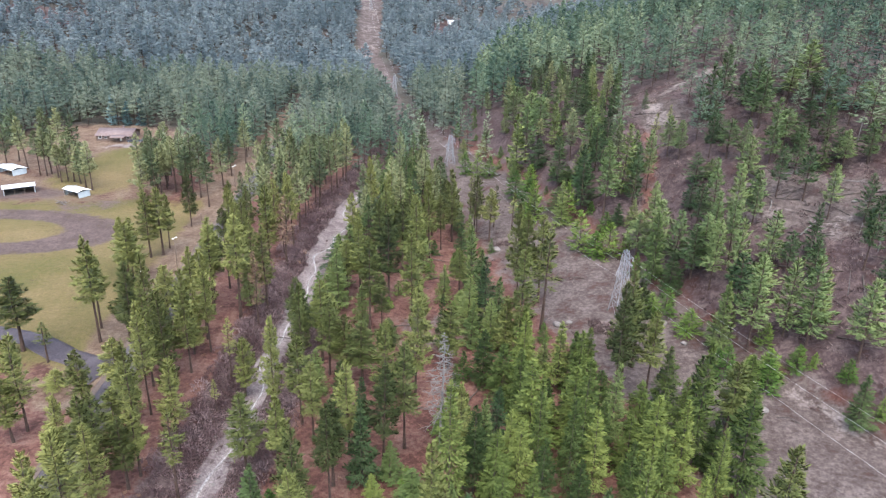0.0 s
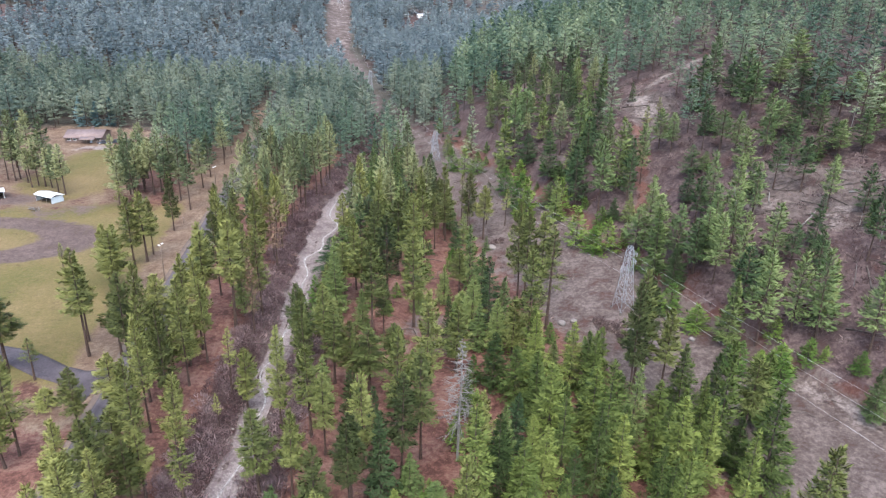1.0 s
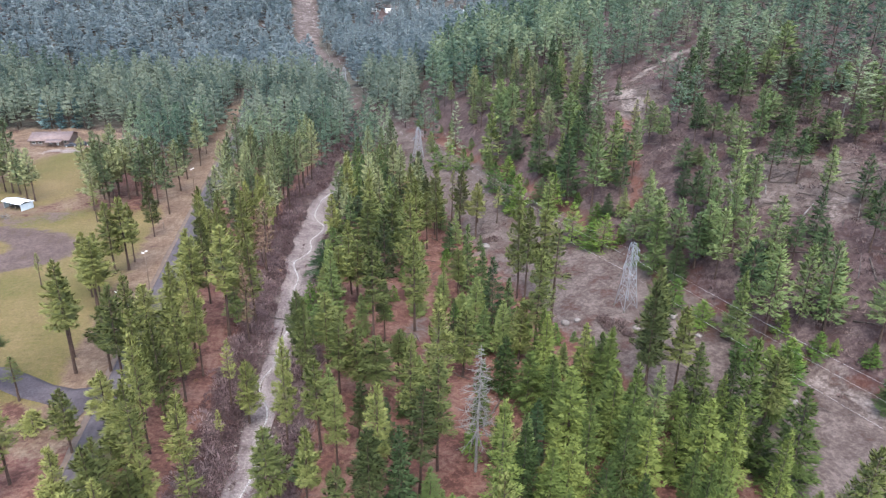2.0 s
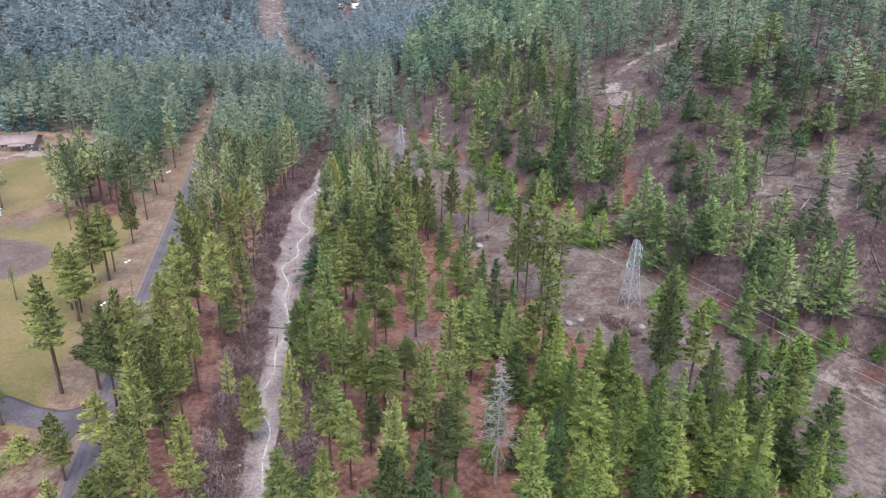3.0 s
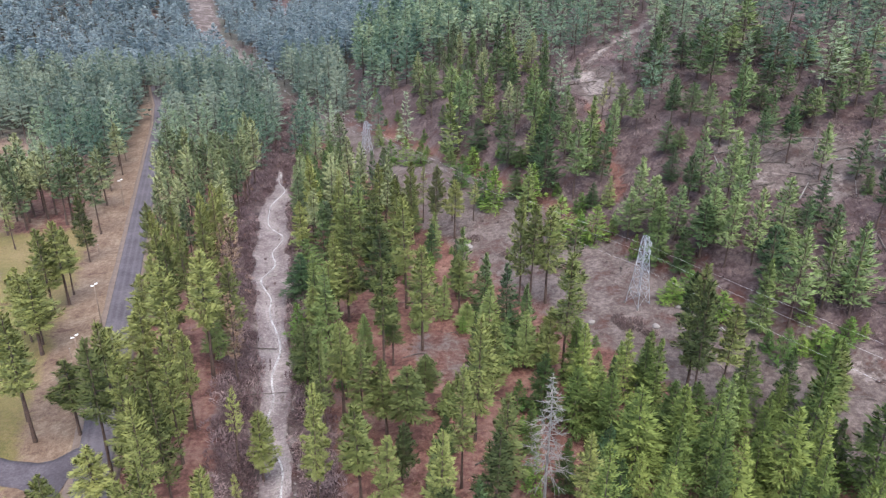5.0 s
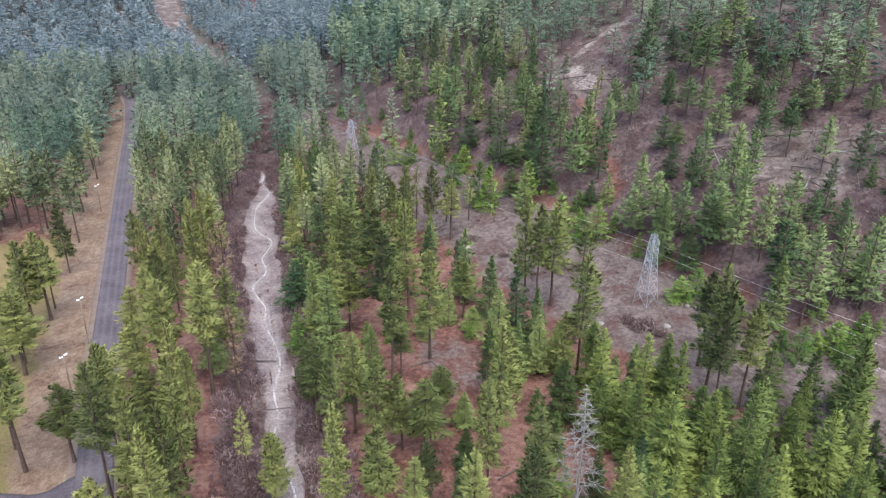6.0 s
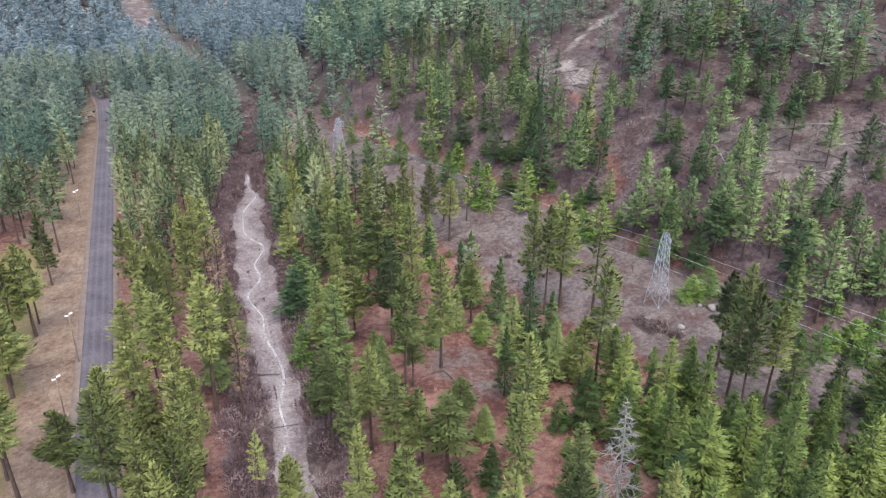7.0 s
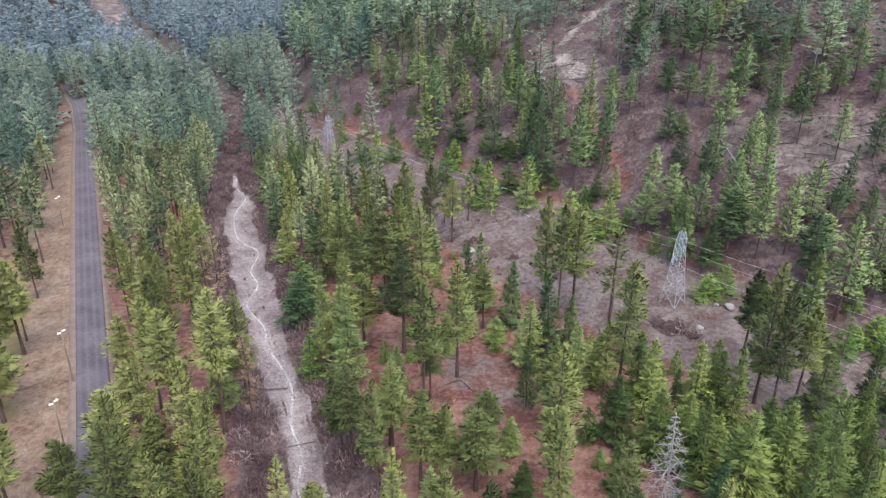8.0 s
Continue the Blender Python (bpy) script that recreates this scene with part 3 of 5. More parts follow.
def fir_shape(seed, tall=18.0, bare=0.07, radius=3.4, limbs=96, leaves=62, size=0.6, fat=0.3):
    """A fir: a dense pointed cone of drooping flat sprays almost to the ground."""
    rng = np.random.default_rng(seed)
    stem = np.array([(0, 0, -0.5), (0.05, 0.02, tall * 0.4), (0, 0.06, tall * 0.75), (0, 0, tall)])
    girth = tall * 0.0095
    wood = [tube(stem, [girth, girth * 0.68, girth * 0.32, 0.015], 6)]
    tufts, limbs_at = crown_of(rng, tall, bare, radius, limbs, leaves, size, 0.92, 0.72, -0.42, 0.62, 0.16, 0.5, 0.14, 0.8, fat)
    for start, tip in limbs_at[::3]:
        wood.append(tube([start, tip], [0.045, 0.008], 3))
    return joined(wood), tufts


def tree_kind(name, label, category, shape, bark, foliage, group):
    """A first tree of a kind, kept as the pattern for its copies: its base, its trunk and its crown."""
    (wv, wf), (cv, cf) = shape
    base = new(name)
    base.empty_display_size = 0.5
    tagged(base, label, category, group)
    part("trunk", mesh_from("trunk", wv, wf, bark, smooth=True), base)
    crown = mesh_from("crown", cv, cf, foliage)
    soften(crown, cv, outward(cv))
    part("crown", crown, base)
    base["tall"] = float(wv[:, 2].max())
    base["wide"] = 2 * float(np.quantile(np.hypot(cv[:, 0], cv[:, 1]), 0.91))
    return base


dice = random.Random(11)
PINE_SPECS = ((25, 0.40, 3.2), (27, 0.34, 3.5), (23, 0.28, 3.3), (26, 0.46, 3.1), (24, 0.36, 3.5), (22, 0.25, 3.2), (28, 0.42, 3.4))
pines = [tree_kind("pine_tree", "tall ponderosa pine with bare brown trunk and open green crown", "tree", pine_shape(31 + i, a, b, r), pine_bark, pine_needles, "pines of the valley") for i, (a, b, r) in enumerate(PINE_SPECS)]
grove_pines = [tree_kind("pine_tree", "tall green pine with a full crown east of the creek", "tree", pine_shape(331 + i, a, b, r), pine_bark, grove_needles, "pines of the valley") for i, (a, b, r) in enumerate(PINE_SPECS)]
sparse_pines = [tree_kind("pine_tree", "slender pine with a thin crown on a bare trunk", "tree", pine_shape(51 + i, 24, 0.45, 2.2, 40, 34, 0.62, 0.15), pine_bark, pine_needles, "pines of the valley") for i in range(2)]
firs = [tree_kind("fir_tree", "dense dark green fir with branches down to the ground", "tree", fir_shape(71 + i, t, b, r), fir_bark, fir_needles, "firs of the valley") for i, (t, b, r) in enumerate(((19, 0.06, 3.6), (17, 0.04, 3.4), (21, 0.10, 3.8), (16, 0.05, 3.2), (20, 0.15, 3.4)))]
young = [tree_kind("young_fir", "small bright green young fir", "tree", fir_shape(91 + i, t, 0.03, r, 46, 30, 0.5), fir_bark, young_needles, "young firs at the foot of the slope") for i, (t, r) in enumerate(((7, 2.2), (6, 2.1), (8, 2.4)))]
valley_pines = [tree_kind("pine_tree", "tall pine of the close valley woods, its green greyed for haze", "tree", pine_shape(231 + i, a, b, r, 54, 38, 0.8, fat=0.34), pine_bark, hazed_valley_needles, "pines of the valley") for i, (a, b, r) in enumerate(PINE_SPECS[:5])]
slope_pines = [tree_kind("pine_tree", "bushy yellow-green pine on the logged slope", "tree", pine_shape(251 + i, a, b, r, 58, 44, 0.78, 0.02, 0.34), pine_bark, slope_pine_needles, "pines of the valley") for i, (a, b, r) in enumerate(((22, 0.24, 3.9), (23, 0.30, 3.8), (21, 0.18, 3.9), (24, 0.34, 3.8), (22, 0.14, 4.0)))]
light_firs = [tree_kind("fir_tree", "dense light olive-green fir with a pointed top", "tree", fir_shape(241 + i, t, b, r), fir_bark, light_fir_needles, "firs of the valley") for i, (t, b, r) in enumerate(((19, 0.08, 3.6), (17, 0.06, 3.4), (21, 0.12, 3.8), (20, 0.05, 3.7)))]
far_firs = [tree_kind("fir_tree", "dense dark green fir at the edge of the woods", "tree", fir_shape(261 + i, t, b, r, 70, 34, 0.78, 0.34), fir_bark, fir_needles, "firs of the valley") for i, (t, b, r) in enumerate(((19, 0.06, 3.6), (17, 0.04, 3.4), (21, 0.10, 3.8), (16, 0.05, 3.2)))]
USED = set()


def plant(kinds, x, y, tall, across=0.0, turn=None, lean=0.0):
    """One tree of a kind, of that height and crown width, standing at x, y."""
    if kinds is pines and x > 0 and y < 128 and dice.random() < 0.75:
        kinds = light_firs
    if kinds is pines and x > creek_x(y) + 4 and y < 215:
        kinds = grove_pines
    # pines farther up get the needles with haze in their colour
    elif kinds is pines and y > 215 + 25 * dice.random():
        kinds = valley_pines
    elif kinds is firs and (y > 185 or x > foot_x(y) + 6):
        kinds = far_firs
    pattern = kinds[dice.randrange(len(kinds))]
    s = tall / pattern["tall"]
    turn = dice.uniform(0, 360) if turn is None else turn
    wide = across / (pattern["wide"] * s) if across else min(1.5, max(0.9, (pattern["tall"] / tall) ** 0.6)) * dice.uniform(0.9, 1.12)
    if not across and y > 250 and x < -85:
        wide = wide * 1.25
    z = float(height(x, y)) - 0.05
    m = pose(x, y, z, dice.gauss(0, 1.0) + lean, dice.gauss(0, 1.0), turn) @ Matrix.Diagonal((s * wide, s * wide, s, 1))
    if pattern.name not in USED:
        USED.add(pattern.name)
        pattern.matrix_basis = m
        return pattern
    ob = copy_thing(pattern, pose(0, 0, 0))
    ob.matrix_basis = m
    return ob


SPOTS = []


def snag_shape(seed, tall=25.0):
    """A dead tree: a bare trunk with many broken, drooping branches."""
    rng = np.random.default_rng(seed)
    trunk = tube([(0, 0, -0.5), (0.1, 0, tall * 0.35), (0, 0.12, tall * 0.7), (0, 0, tall)], [0.3, 0.22, 0.11, 0.015], 7)
    branches = []
    for k in range(90):
        f = (k + rng.uniform()) / 90
        z, a = tall * (0.3 + 0.69 * f), 2.4 * k
        reach = 3.7 * (1 - f) ** 0.8 * rng.uniform(0.5, 1.1) + 0.25
        way = np.array([math.cos(a), math.sin(a), rng.normal(-0.1, 0.15)])
        start, tip = np.array([0, 0, z]), np.array([0, 0, z]) + way * reach
        twigs = [tube([start, (start + tip) / 2 + (0, 0, 0.05), tip - (0, 0, 0.15 * reach)], [0.085, 0.06, 0.02], 3)]
        for _ in range(7):
            root = start + (tip - start) * rng.uniform(0.35, 0.95)
            twigs.append(tube([root, root + (way + rng.normal(0, 0.7, 3)) * 0.36 * reach], [0.05, 0.015], 3))
        branches.append(joined(twigs))
    return trunk, branches


def snag_kind(seed):
    base = tagged(new("dead_tree"), "bare silver-grey dead conifer with broken branches", "tree")
    (tv, tf), branches = snag_shape(seed)
    part("trunk", mesh_from("trunk", tv, tf, grey_wood, smooth=True), base)
    for bv, bf in branches:
        part("branch", mesh_from("branch", bv, bf, grey_wood), base)
    base["tall"], base["wide"] = 25.0, 6.0
    return base


snags = [snag_kind(5)]


def pole_kind(seed, tall=11.0):
    """A slender dead trunk left standing, with a few broken stubs."""
    rng = np.random.default_rng(seed)
    base = tagged(new("dead_tree"), "slender grey dead trunk standing on the logged slope", "tree", "dead trunks on the slope")
    lean = rng.normal(0, 0.35, 2)
    points = [(0, 0, -0.4), (lean[0] * 0.3, lean[1] * 0.3, tall * 0.5), (lean[0], lean[1], tall)]
    part("trunk", mesh_from("trunk", *tube(points, [0.15, 0.11, 0.03], 6), grey_wood, smooth=True), base)
    for _ in range(7):
        h = rng.uniform(0.3, 0.95)
        start = np.array([lean[0] * h, lean[1] * h, tall * h])
        a = rng.uniform(0, 6.283)
        part("branch_stub", mesh_from("branch_stub", *tube([start, start + np.array([math.cos(a), math.sin(a), rng.normal(0, 0.3)]) * rng.uniform(0.5, 1.4)], [0.045, 0.012], 3), grey_wood), base)
    base["tall"], base["wide"] = tall, 2.0
    return base


poles = [pole_kind(301), pole_kind(302), pole_kind(303)]
rust_pines = [tree_kind("rusty_pine", "dying pine with sparse rust-brown needles", "tree", pine_shape(201 + i, 20, 0.3, 2.4, 40, 34, 0.6, 0.15), pine_bark, rust_needles, "") for i in range(2)]
spruces = [tree_kind("blue_spruce", "blue-green spruce behind the farmhouse", "tree", fir_shape(211, 12, 0.03, 2.6, 60, 34, 0.7), fir_bark, spruce_needles, "spruces by the house")]


# ---- the trees that stand out, stand by stand: x, y, height ----
def stand(kinds, *trees):
    for x, y, tall, *across in trees:
        SPOTS.append((x, y))
        plant(kinds, x, y, tall, *across)


stand(pines,
      (-53.6, 72.1, 24), (-58, 78.5, 24), (-57.1, 83.9, 24), (45.7, 95.5, 19.8, 4.7), (31.4, 95.8, 16.5, 4.7), (-59.3, 96.1, 21.2, 4.9),
      (9, 97.1, 17.1, 5.8), (-64.6, 97.1, 13.4, 5.9), (-55, 99.3, 15, 5), (-66.6, 100.1, 17.8, 4.2), (-60, 100.9, 19, 5.1), (-19.2, 101.9, 18, 5.1),
      (22.7, 102.2, 20.5, 4.9), (-54.2, 102.7, 14.9, 4.6), (27.3, 103.3, 17, 5.7), (-35.3, 104.2, 18.7, 5.8), (17.5, 105.3, 21.4, 5), (3.4, 105.9, 19.8, 4.2),
      (-10.7, 106.8, 22.4, 5.3), (-57.4, 109.6, 24), (-61.9, 110.5, 13, 4.6), (-82.1, 110.8, 15.5, 5.4), (-50.5, 111.5, 20, 4.9), (47.9, 112.2, 26.1, 6.4))
stand(pines,
      (-81.3, 114.3, 21.8, 5.6), (-25.1, 114.5, 18.1, 4.4), (-62.9, 117.7, 14.2, 5.2), (56.5, 118.8, 18, 6), (-28.5, 120, 19.7, 5.2), (48.4, 121.1, 13, 4.2),
      (-73.5, 121.4, 13.8, 4.6), (61, 122.9, 16.9, 6.3), (51.4, 123, 16.5, 4.9), (-21.3, 123, 13, 4.2), (-35.1, 124.1, 23.8, 4.3), (-67.9, 125.9, 14.1, 5.5),
      (-57.9, 127.2, 25.2), (36.7, 129.4, 28.8, 4.7), (43.6, 130.9, 22.3, 4.8), (-63.2, 131.2, 24.8), (-6.1, 131.6, 25.7, 6), (-43.9, 133.2, 14.8, 5),
      (-18, 134.7, 15.7, 7.4), (-68.1, 135.3, 27.5), (39.4, 135.8, 28.9, 6.8), (-21.4, 137.2, 16, 5.4), (-57.2, 137.7, 25.5), (-63.1, 138.3, 16.3, 7.7))
stand(pines,
      (-25.9, 138.4, 19, 5.4), (-32.4, 140.4, 21.4, 4.5), (-13.5, 142.2, 13, 5.5), (-67.2, 142.2, 26), (0.9, 143.8, 16.4, 6.1), (-28.5, 144, 21.1, 5.4),
      (-99.3, 144.4, 19.1, 8), (-59.3, 146, 13, 5.2), (-55.8, 147.1, 21.3, 4.2), (-34.5, 147.2, 20.9, 5.2), (14.1, 147.9, 16.5, 4.7), (17.7, 148, 28.3, 5.9),
      (-75.8, 149, 15.8, 6), (-83.5, 149.6, 27.2, 6.2), (-27.3, 149.8, 15, 4.9), (-58.4, 152.9, 24), (-63.2, 153.1, 15.1, 6.1), (-34.6, 154, 16.9, 4.9),
      (-18.7, 156.1, 26.6, 5.3), (-86.4, 156.4, 21.6, 5.1), (44, 144.7, 22, 5.2), (-70.4, 159.7, 15.7, 6.4), (-16.1, 159.7, 15.4, 4.3), (-53.2, 163.4, 29, 6.9))
stand(pines,
      (-65, 163.4, 20), (-8.7, 164.3, 25.6, 6.1), (-61, 166.1, 24.7, 6.9), (-48.3, 171.8, 24.5, 5.5), (-67.9, 171.9, 13, 5.8), (-63.3, 174.3, 24),
      (-31.3, 175.2, 13, 4.4), (-15.8, 175.8, 25.7, 6.9), (21.1, 176.9, 27.5, 4.9), (-27.3, 177.3, 17.6, 5.9), (25.6, 177.7, 25.7, 6.9), (-54, 178.9, 22),
      (3.7, 179, 15.6, 4.9), (-23, 180.4, 17.5, 7), (19.8, 180.6, 28.2, 5.6), (-89.9, 181.2, 19.1, 7.4), (-8.3, 184.1, 29, 6.3), (-90.8, 185.8, 19),
      (-93.6, 187.8, 18.5), (-69.1, 188.9, 13, 5.4), (-95.9, 191.8, 16.2), (-60, 193.7, 23), (-13.6, 195.5, 23.1, 8.3), (-63.5, 198.7, 20.5))
stand(pines,
      (-66.3, 202, 24), (-92.4, 202.7, 21.3, 6.4), (-55.3, 203.1, 23.8, 6), (-89.3, 204.7, 22.5, 6.4), (-89.5, 210.6, 18.8), (-20.5, 211.3, 21.3, 7.6),
      (13.8, 221.7, 18.4, 5.6), (-20.6, 222, 24.8), (-27.4, 222.1, 20), (-23.4, 227.2, 14.2, 6.5), (-89.4, 230.6, 20.5), (-63.5, 231, 22.2),
      (-6.4, 235, 22), (-90.3, 252.2, 21), (-117.2, 256.7, 18.8), (-112.9, 260.3, 19.5), (-101.9, 261.9, 20.2), (-96.9, 262.8, 24.8),
      (-101.1, 265.9, 24.8), (-113.6, 266.3, 18.5), (-142.1, 268.2, 20), (-117.8, 268.7, 20), (-108.9, 268.9, 22.8), (-146, 271, 19.2))
stand(pines,
      (-117.2, 271.6, 23.8), (-113.6, 271.9, 19.8), (-107.3, 272.5, 24.2), (-121.5, 275.4, 21), (-111.6, 275.8, 19.8), (-158.4, 276.1, 16),
      (-150.8, 276.2, 16.5), (-115.1, 276.2, 23.8), (-92.7, 277.7, 20.2), (-154.2, 278, 22.8), (-157.2, 278.8, 19), (-163.1, 282.5, 22),
      (-127.9, 282.7, 20.2), (-169.3, 285.1, 20.8), (-172.9, 286.4, 19.2), (-169.3, 288.7, 22.5), (-126.2, 289.6, 21.2), (-118.8, 290.4, 23.5),
      (-190.7, 293.4, 20.8), (-94, 293.5, 19.2), (-182.3, 293.9, 23.2), (-160.9, 296.1, 24.5), (-178, 303.3, 25), (-172.2, 303.7, 25))
stand(pines,
      (-193.8, 307.4, 24.2), (-93, 312.3, 20))
stand(sparse_pines,
      (-46.8, 100.1, 18.9, 3.8), (-47.8, 125.7, 8.2), (-48, 136.9, 16.5), (-91, 139.8, 10.4, 3.4), (24.8, 162.8, 27, 6), (-109.5, 194.9, 10),
      (21.7, 228.9, 13.2), (9.9, 230.7, 11.3, 2.5), (15.8, 232.4, 15.2), (7.5, 237, 18.8), (-112.1, 244.8, 13.5), (71.6, 248.4, 13.6, 2.7),
      (79.8, 259.9, 9.2, 2.4))
stand(rust_pines,
      (-48.4, 162.5, 20.8), (-49.8, 201.6, 22, 5.1), (-51.5, 206.4, 17.8))
stand(slope_pines,
      (89.4, 134.7, 20, 7.1), (82.1, 142.7, 21.5, 7.1), (78.5, 146.9, 19.4, 6.3), (71.1, 147.1, 24, 6.7), (70.2, 155.4, 19.2, 6.8), (88.6, 158.5, 11.3, 5.4),
      (76.6, 159.2, 11.9, 6.6), (84.8, 163.7, 12.1, 4.2), (81.5, 167.8, 16, 6.5), (65.2, 174.6, 15.3, 7.1), (107.6, 175, 13.2, 4.7), (74.8, 175.5, 17, 5.2),
      (68.1, 176.6, 15.6, 7.9), (100.8, 179.9, 15.2, 4.2), (63.4, 184, 15.3, 6.1), (59.9, 189.9, 17, 6.8), (98.6, 190.3, 15.6, 5.3), (123.9, 190.3, 9.9, 4.7),
      (70.7, 191.5, 15, 5), (55.3, 193.7, 14.4, 7.3), (92.9, 194.5, 15.3, 4.7), (118.7, 198.6, 12, 6.5), (112.1, 198.8, 11.7, 5.5), (126.7, 200.5, 14.8, 6.5))
stand(slope_pines,
      (112.5, 203.5, 9.8, 4.9), (89.2, 207.4, 13.4, 6.3), (105.8, 213.8, 8, 5.7), (113.8, 214.2, 12.9, 5.1), (130.3, 214.4, 14, 7.6), (76.7, 215.2, 9.8, 5.8),
      (102.9, 218.3, 12.1, 8), (90.9, 218.4, 12.7, 4.8), (110.3, 218.6, 12.6, 6.3), (50.4, 220, 24, 6.7), (148.3, 221.2, 10.8, 7.1), (87.5, 221.5, 12.8, 6.7),
      (130.8, 227.7, 9.3, 7.2), (44.8, 228.7, 21.7, 8), (87.9, 232.1, 9.3, 5.5), (123.9, 233.5, 13.1, 8.1), (76.5, 233.6, 13.4, 4.8), (101.2, 234.1, 18.4, 8.8),
      (118.9, 238.2, 11.4, 8.2), (74.9, 241, 14.4, 5.7), (50.9, 242.8, 17.1, 6.8), (102.2, 243.4, 19.5, 8.4), (114.3, 245.6, 12.5, 6.9), (120.6, 247.8, 19.1, 9.3))
stand(slope_pines,
      (58.9, 249.6, 13.7, 5.8), (102.9, 254.6, 11.6, 6.7), (50.8, 257, 16.7, 7.5), (97.7, 260.9, 20.7, 6.4), (30, 277.2, 23.4, 7.6), (35.7, 288, 19.2, 8.8),
      (33.4, 302.4, 17.9, 7.8), (52.9, 306.2, 13.5, 7.9), (28.6, 319.6, 16.9, 8.7))
stand(firs,
      (-4.7, 96.4, 8.9, 5.8), (-9.2, 103.5, 8.9, 4.1), (7.7, 109.8, 14.4, 4.3), (-31.1, 111.6, 8, 3.3), (-16.3, 119.3, 11.7, 3.7), (-8.9, 140.5, 7.6, 3.8),
      (25.9, 141.6, 7.6, 2.5), (22.8, 142.6, 8.1, 3.6), (64.8, 149, 17.8, 5.6), (11, 152.5, 14, 5.7), (6.4, 153.8, 12.5, 4.7), (13, 159.3, 16.6, 5),
      (10.1, 162.1, 20.6, 6.2), (5.6, 162.2, 15.4, 6.8), (-31.9, 162.5, 9.6, 5.9), (-21.5, 162.8, 11.2, 4.3), (106.5, 169.7, 7.1, 3.1), (-28.7, 170, 19.8, 7),
      (-52.4, 170.3, 15.6, 5.5), (4.1, 173.2, 6.2, 4.9), (60, 174.2, 12.7, 5.9), (9.2, 177, 16.6, 5.1), (-0.6, 177.1, 11.6, 3.9), (57.4, 181.7, 19.9, 6.7))
stand(firs,
      (7.8, 196, 12.4, 3.8), (-32.8, 197.9, 11.9, 8.4), (72, 203, 10.5, 5.2), (-30.5, 206.7, 11.5, 7.4), (57.9, 211.2, 9.4, 4.4), (4.4, 211.5, 10.8, 4.7),
      (14.1, 212.6, 5.2), (53.8, 213.4, 7.5, 4.4), (-25.6, 213.5, 19.2), (80.7, 214.6, 6.3, 4.4), (37.5, 223.8, 15.8), (56.9, 226.4, 24, 7.9),
      (-30.5, 229.4, 9.4, 5.9), (3.3, 232.1, 10.8), (37.6, 235.5, 9.1, 6.7), (3.6, 238.1, 9.2), (46, 239.3, 15, 6.7), (42.1, 245.1, 7, 5.7),
      (-29.7, 246.8, 18.5), (39.3, 249, 17.6, 7), (90.5, 251.8, 19.4, 7.8), (-10.4, 259.2, 12.8), (33.7, 266.2, 11.7, 8.2), (26.2, 274.9, 24, 8.2))
stand(firs,
      (75.1, 278.4, 7.9, 2.8), (5.6, 310.8, 9, 4.6))
stand(light_firs,
      (-11.4, 96, 8, 3.8), (53.4, 103.5, 21.2, 8.5), (38, 105.5, 18.7, 7.5), (34.5, 107.8, 12.8, 5.6), (50, 108.1, 12.6, 4.7), (30.4, 111.4, 13.1, 4.8),
      (17.2, 115.7, 18.9, 9.1), (25.2, 116.3, 17.2, 7.1), (43.1, 117.4, 12.5, 4.2), (39.4, 120.2, 12.5, 5.7), (20.8, 120.7, 12.2, 4), (31.4, 121.4, 13.7, 6.5),
      (27.2, 122, 14.7, 6.6), (20.8, 125.4, 10.6, 4.2), (2.5, 126.2, 11.2, 3.6), (16.1, 128.1, 14.3, 6.1), (46.8, 128.7, 15.3, 5.9), (-12.1, 129.9, 8, 3.8),
      (12.5, 130.2, 14.4, 6.8), (28.4, 130.7, 17.4, 5), (28.4, 134.1, 15.4, 5.3), (25.2, 136.3, 16.3, 5.4), (8.6, 136.4, 13.8, 6.3), (17.7, 139.7, 16.8, 6.1))
stand(light_firs,
      (32.5, 139.8, 13.5, 5.2), (18.2, 143.6, 16, 5.2), (-0.5, 150.9, 15.8, 3.8), (15.3, 152, 11.3, 4.8))
stand(young,
      (-0.5, 116.3, 8.8, 3.8), (86.3, 131.6, 5.4, 4), (70.7, 133.8, 8.2, 5.2), (81.8, 137.3, 3.7, 2.2), (63, 138, 9.1, 5.6), (4.4, 138.2, 7.5, 3.6),
      (78.6, 138.3, 6.5, 4.5), (72.9, 139, 6.8, 6.4), (68.9, 140.1, 4.7, 3.7), (62.8, 142.9, 4.5, 3.5), (74.5, 146.1, 6.4, 4.4), (60.3, 156.4, 6.7, 6.5),
      (56.6, 165, 8.2, 6.6), (2, 169.6, 4.5, 2.3), (-35.1, 176.9, 10.1, 5.1), (48.7, 199.5, 11, 8), (44.8, 200.6, 8.2, 6.5), (40.9, 206.2, 12.4, 8.2),
      (50.1, 213.8, 6.3, 4.6), (39.5, 226.2, 14, 7.2), (29.2, 231.2, 14, 7.2), (27.4, 236.8, 13.2, 8.3), (24.3, 252.1, 10.8, 7.9), (30.4, 260.5, 8.7, 6.8))
stand(young,
      (6.4, 287.6, 9.5, 5.8), (11.2, 282.8, 10.4, 6.4), (16, 279.4, 8.8, 6))
stand(snags,
      (-0.3, 112.5, 25.8))


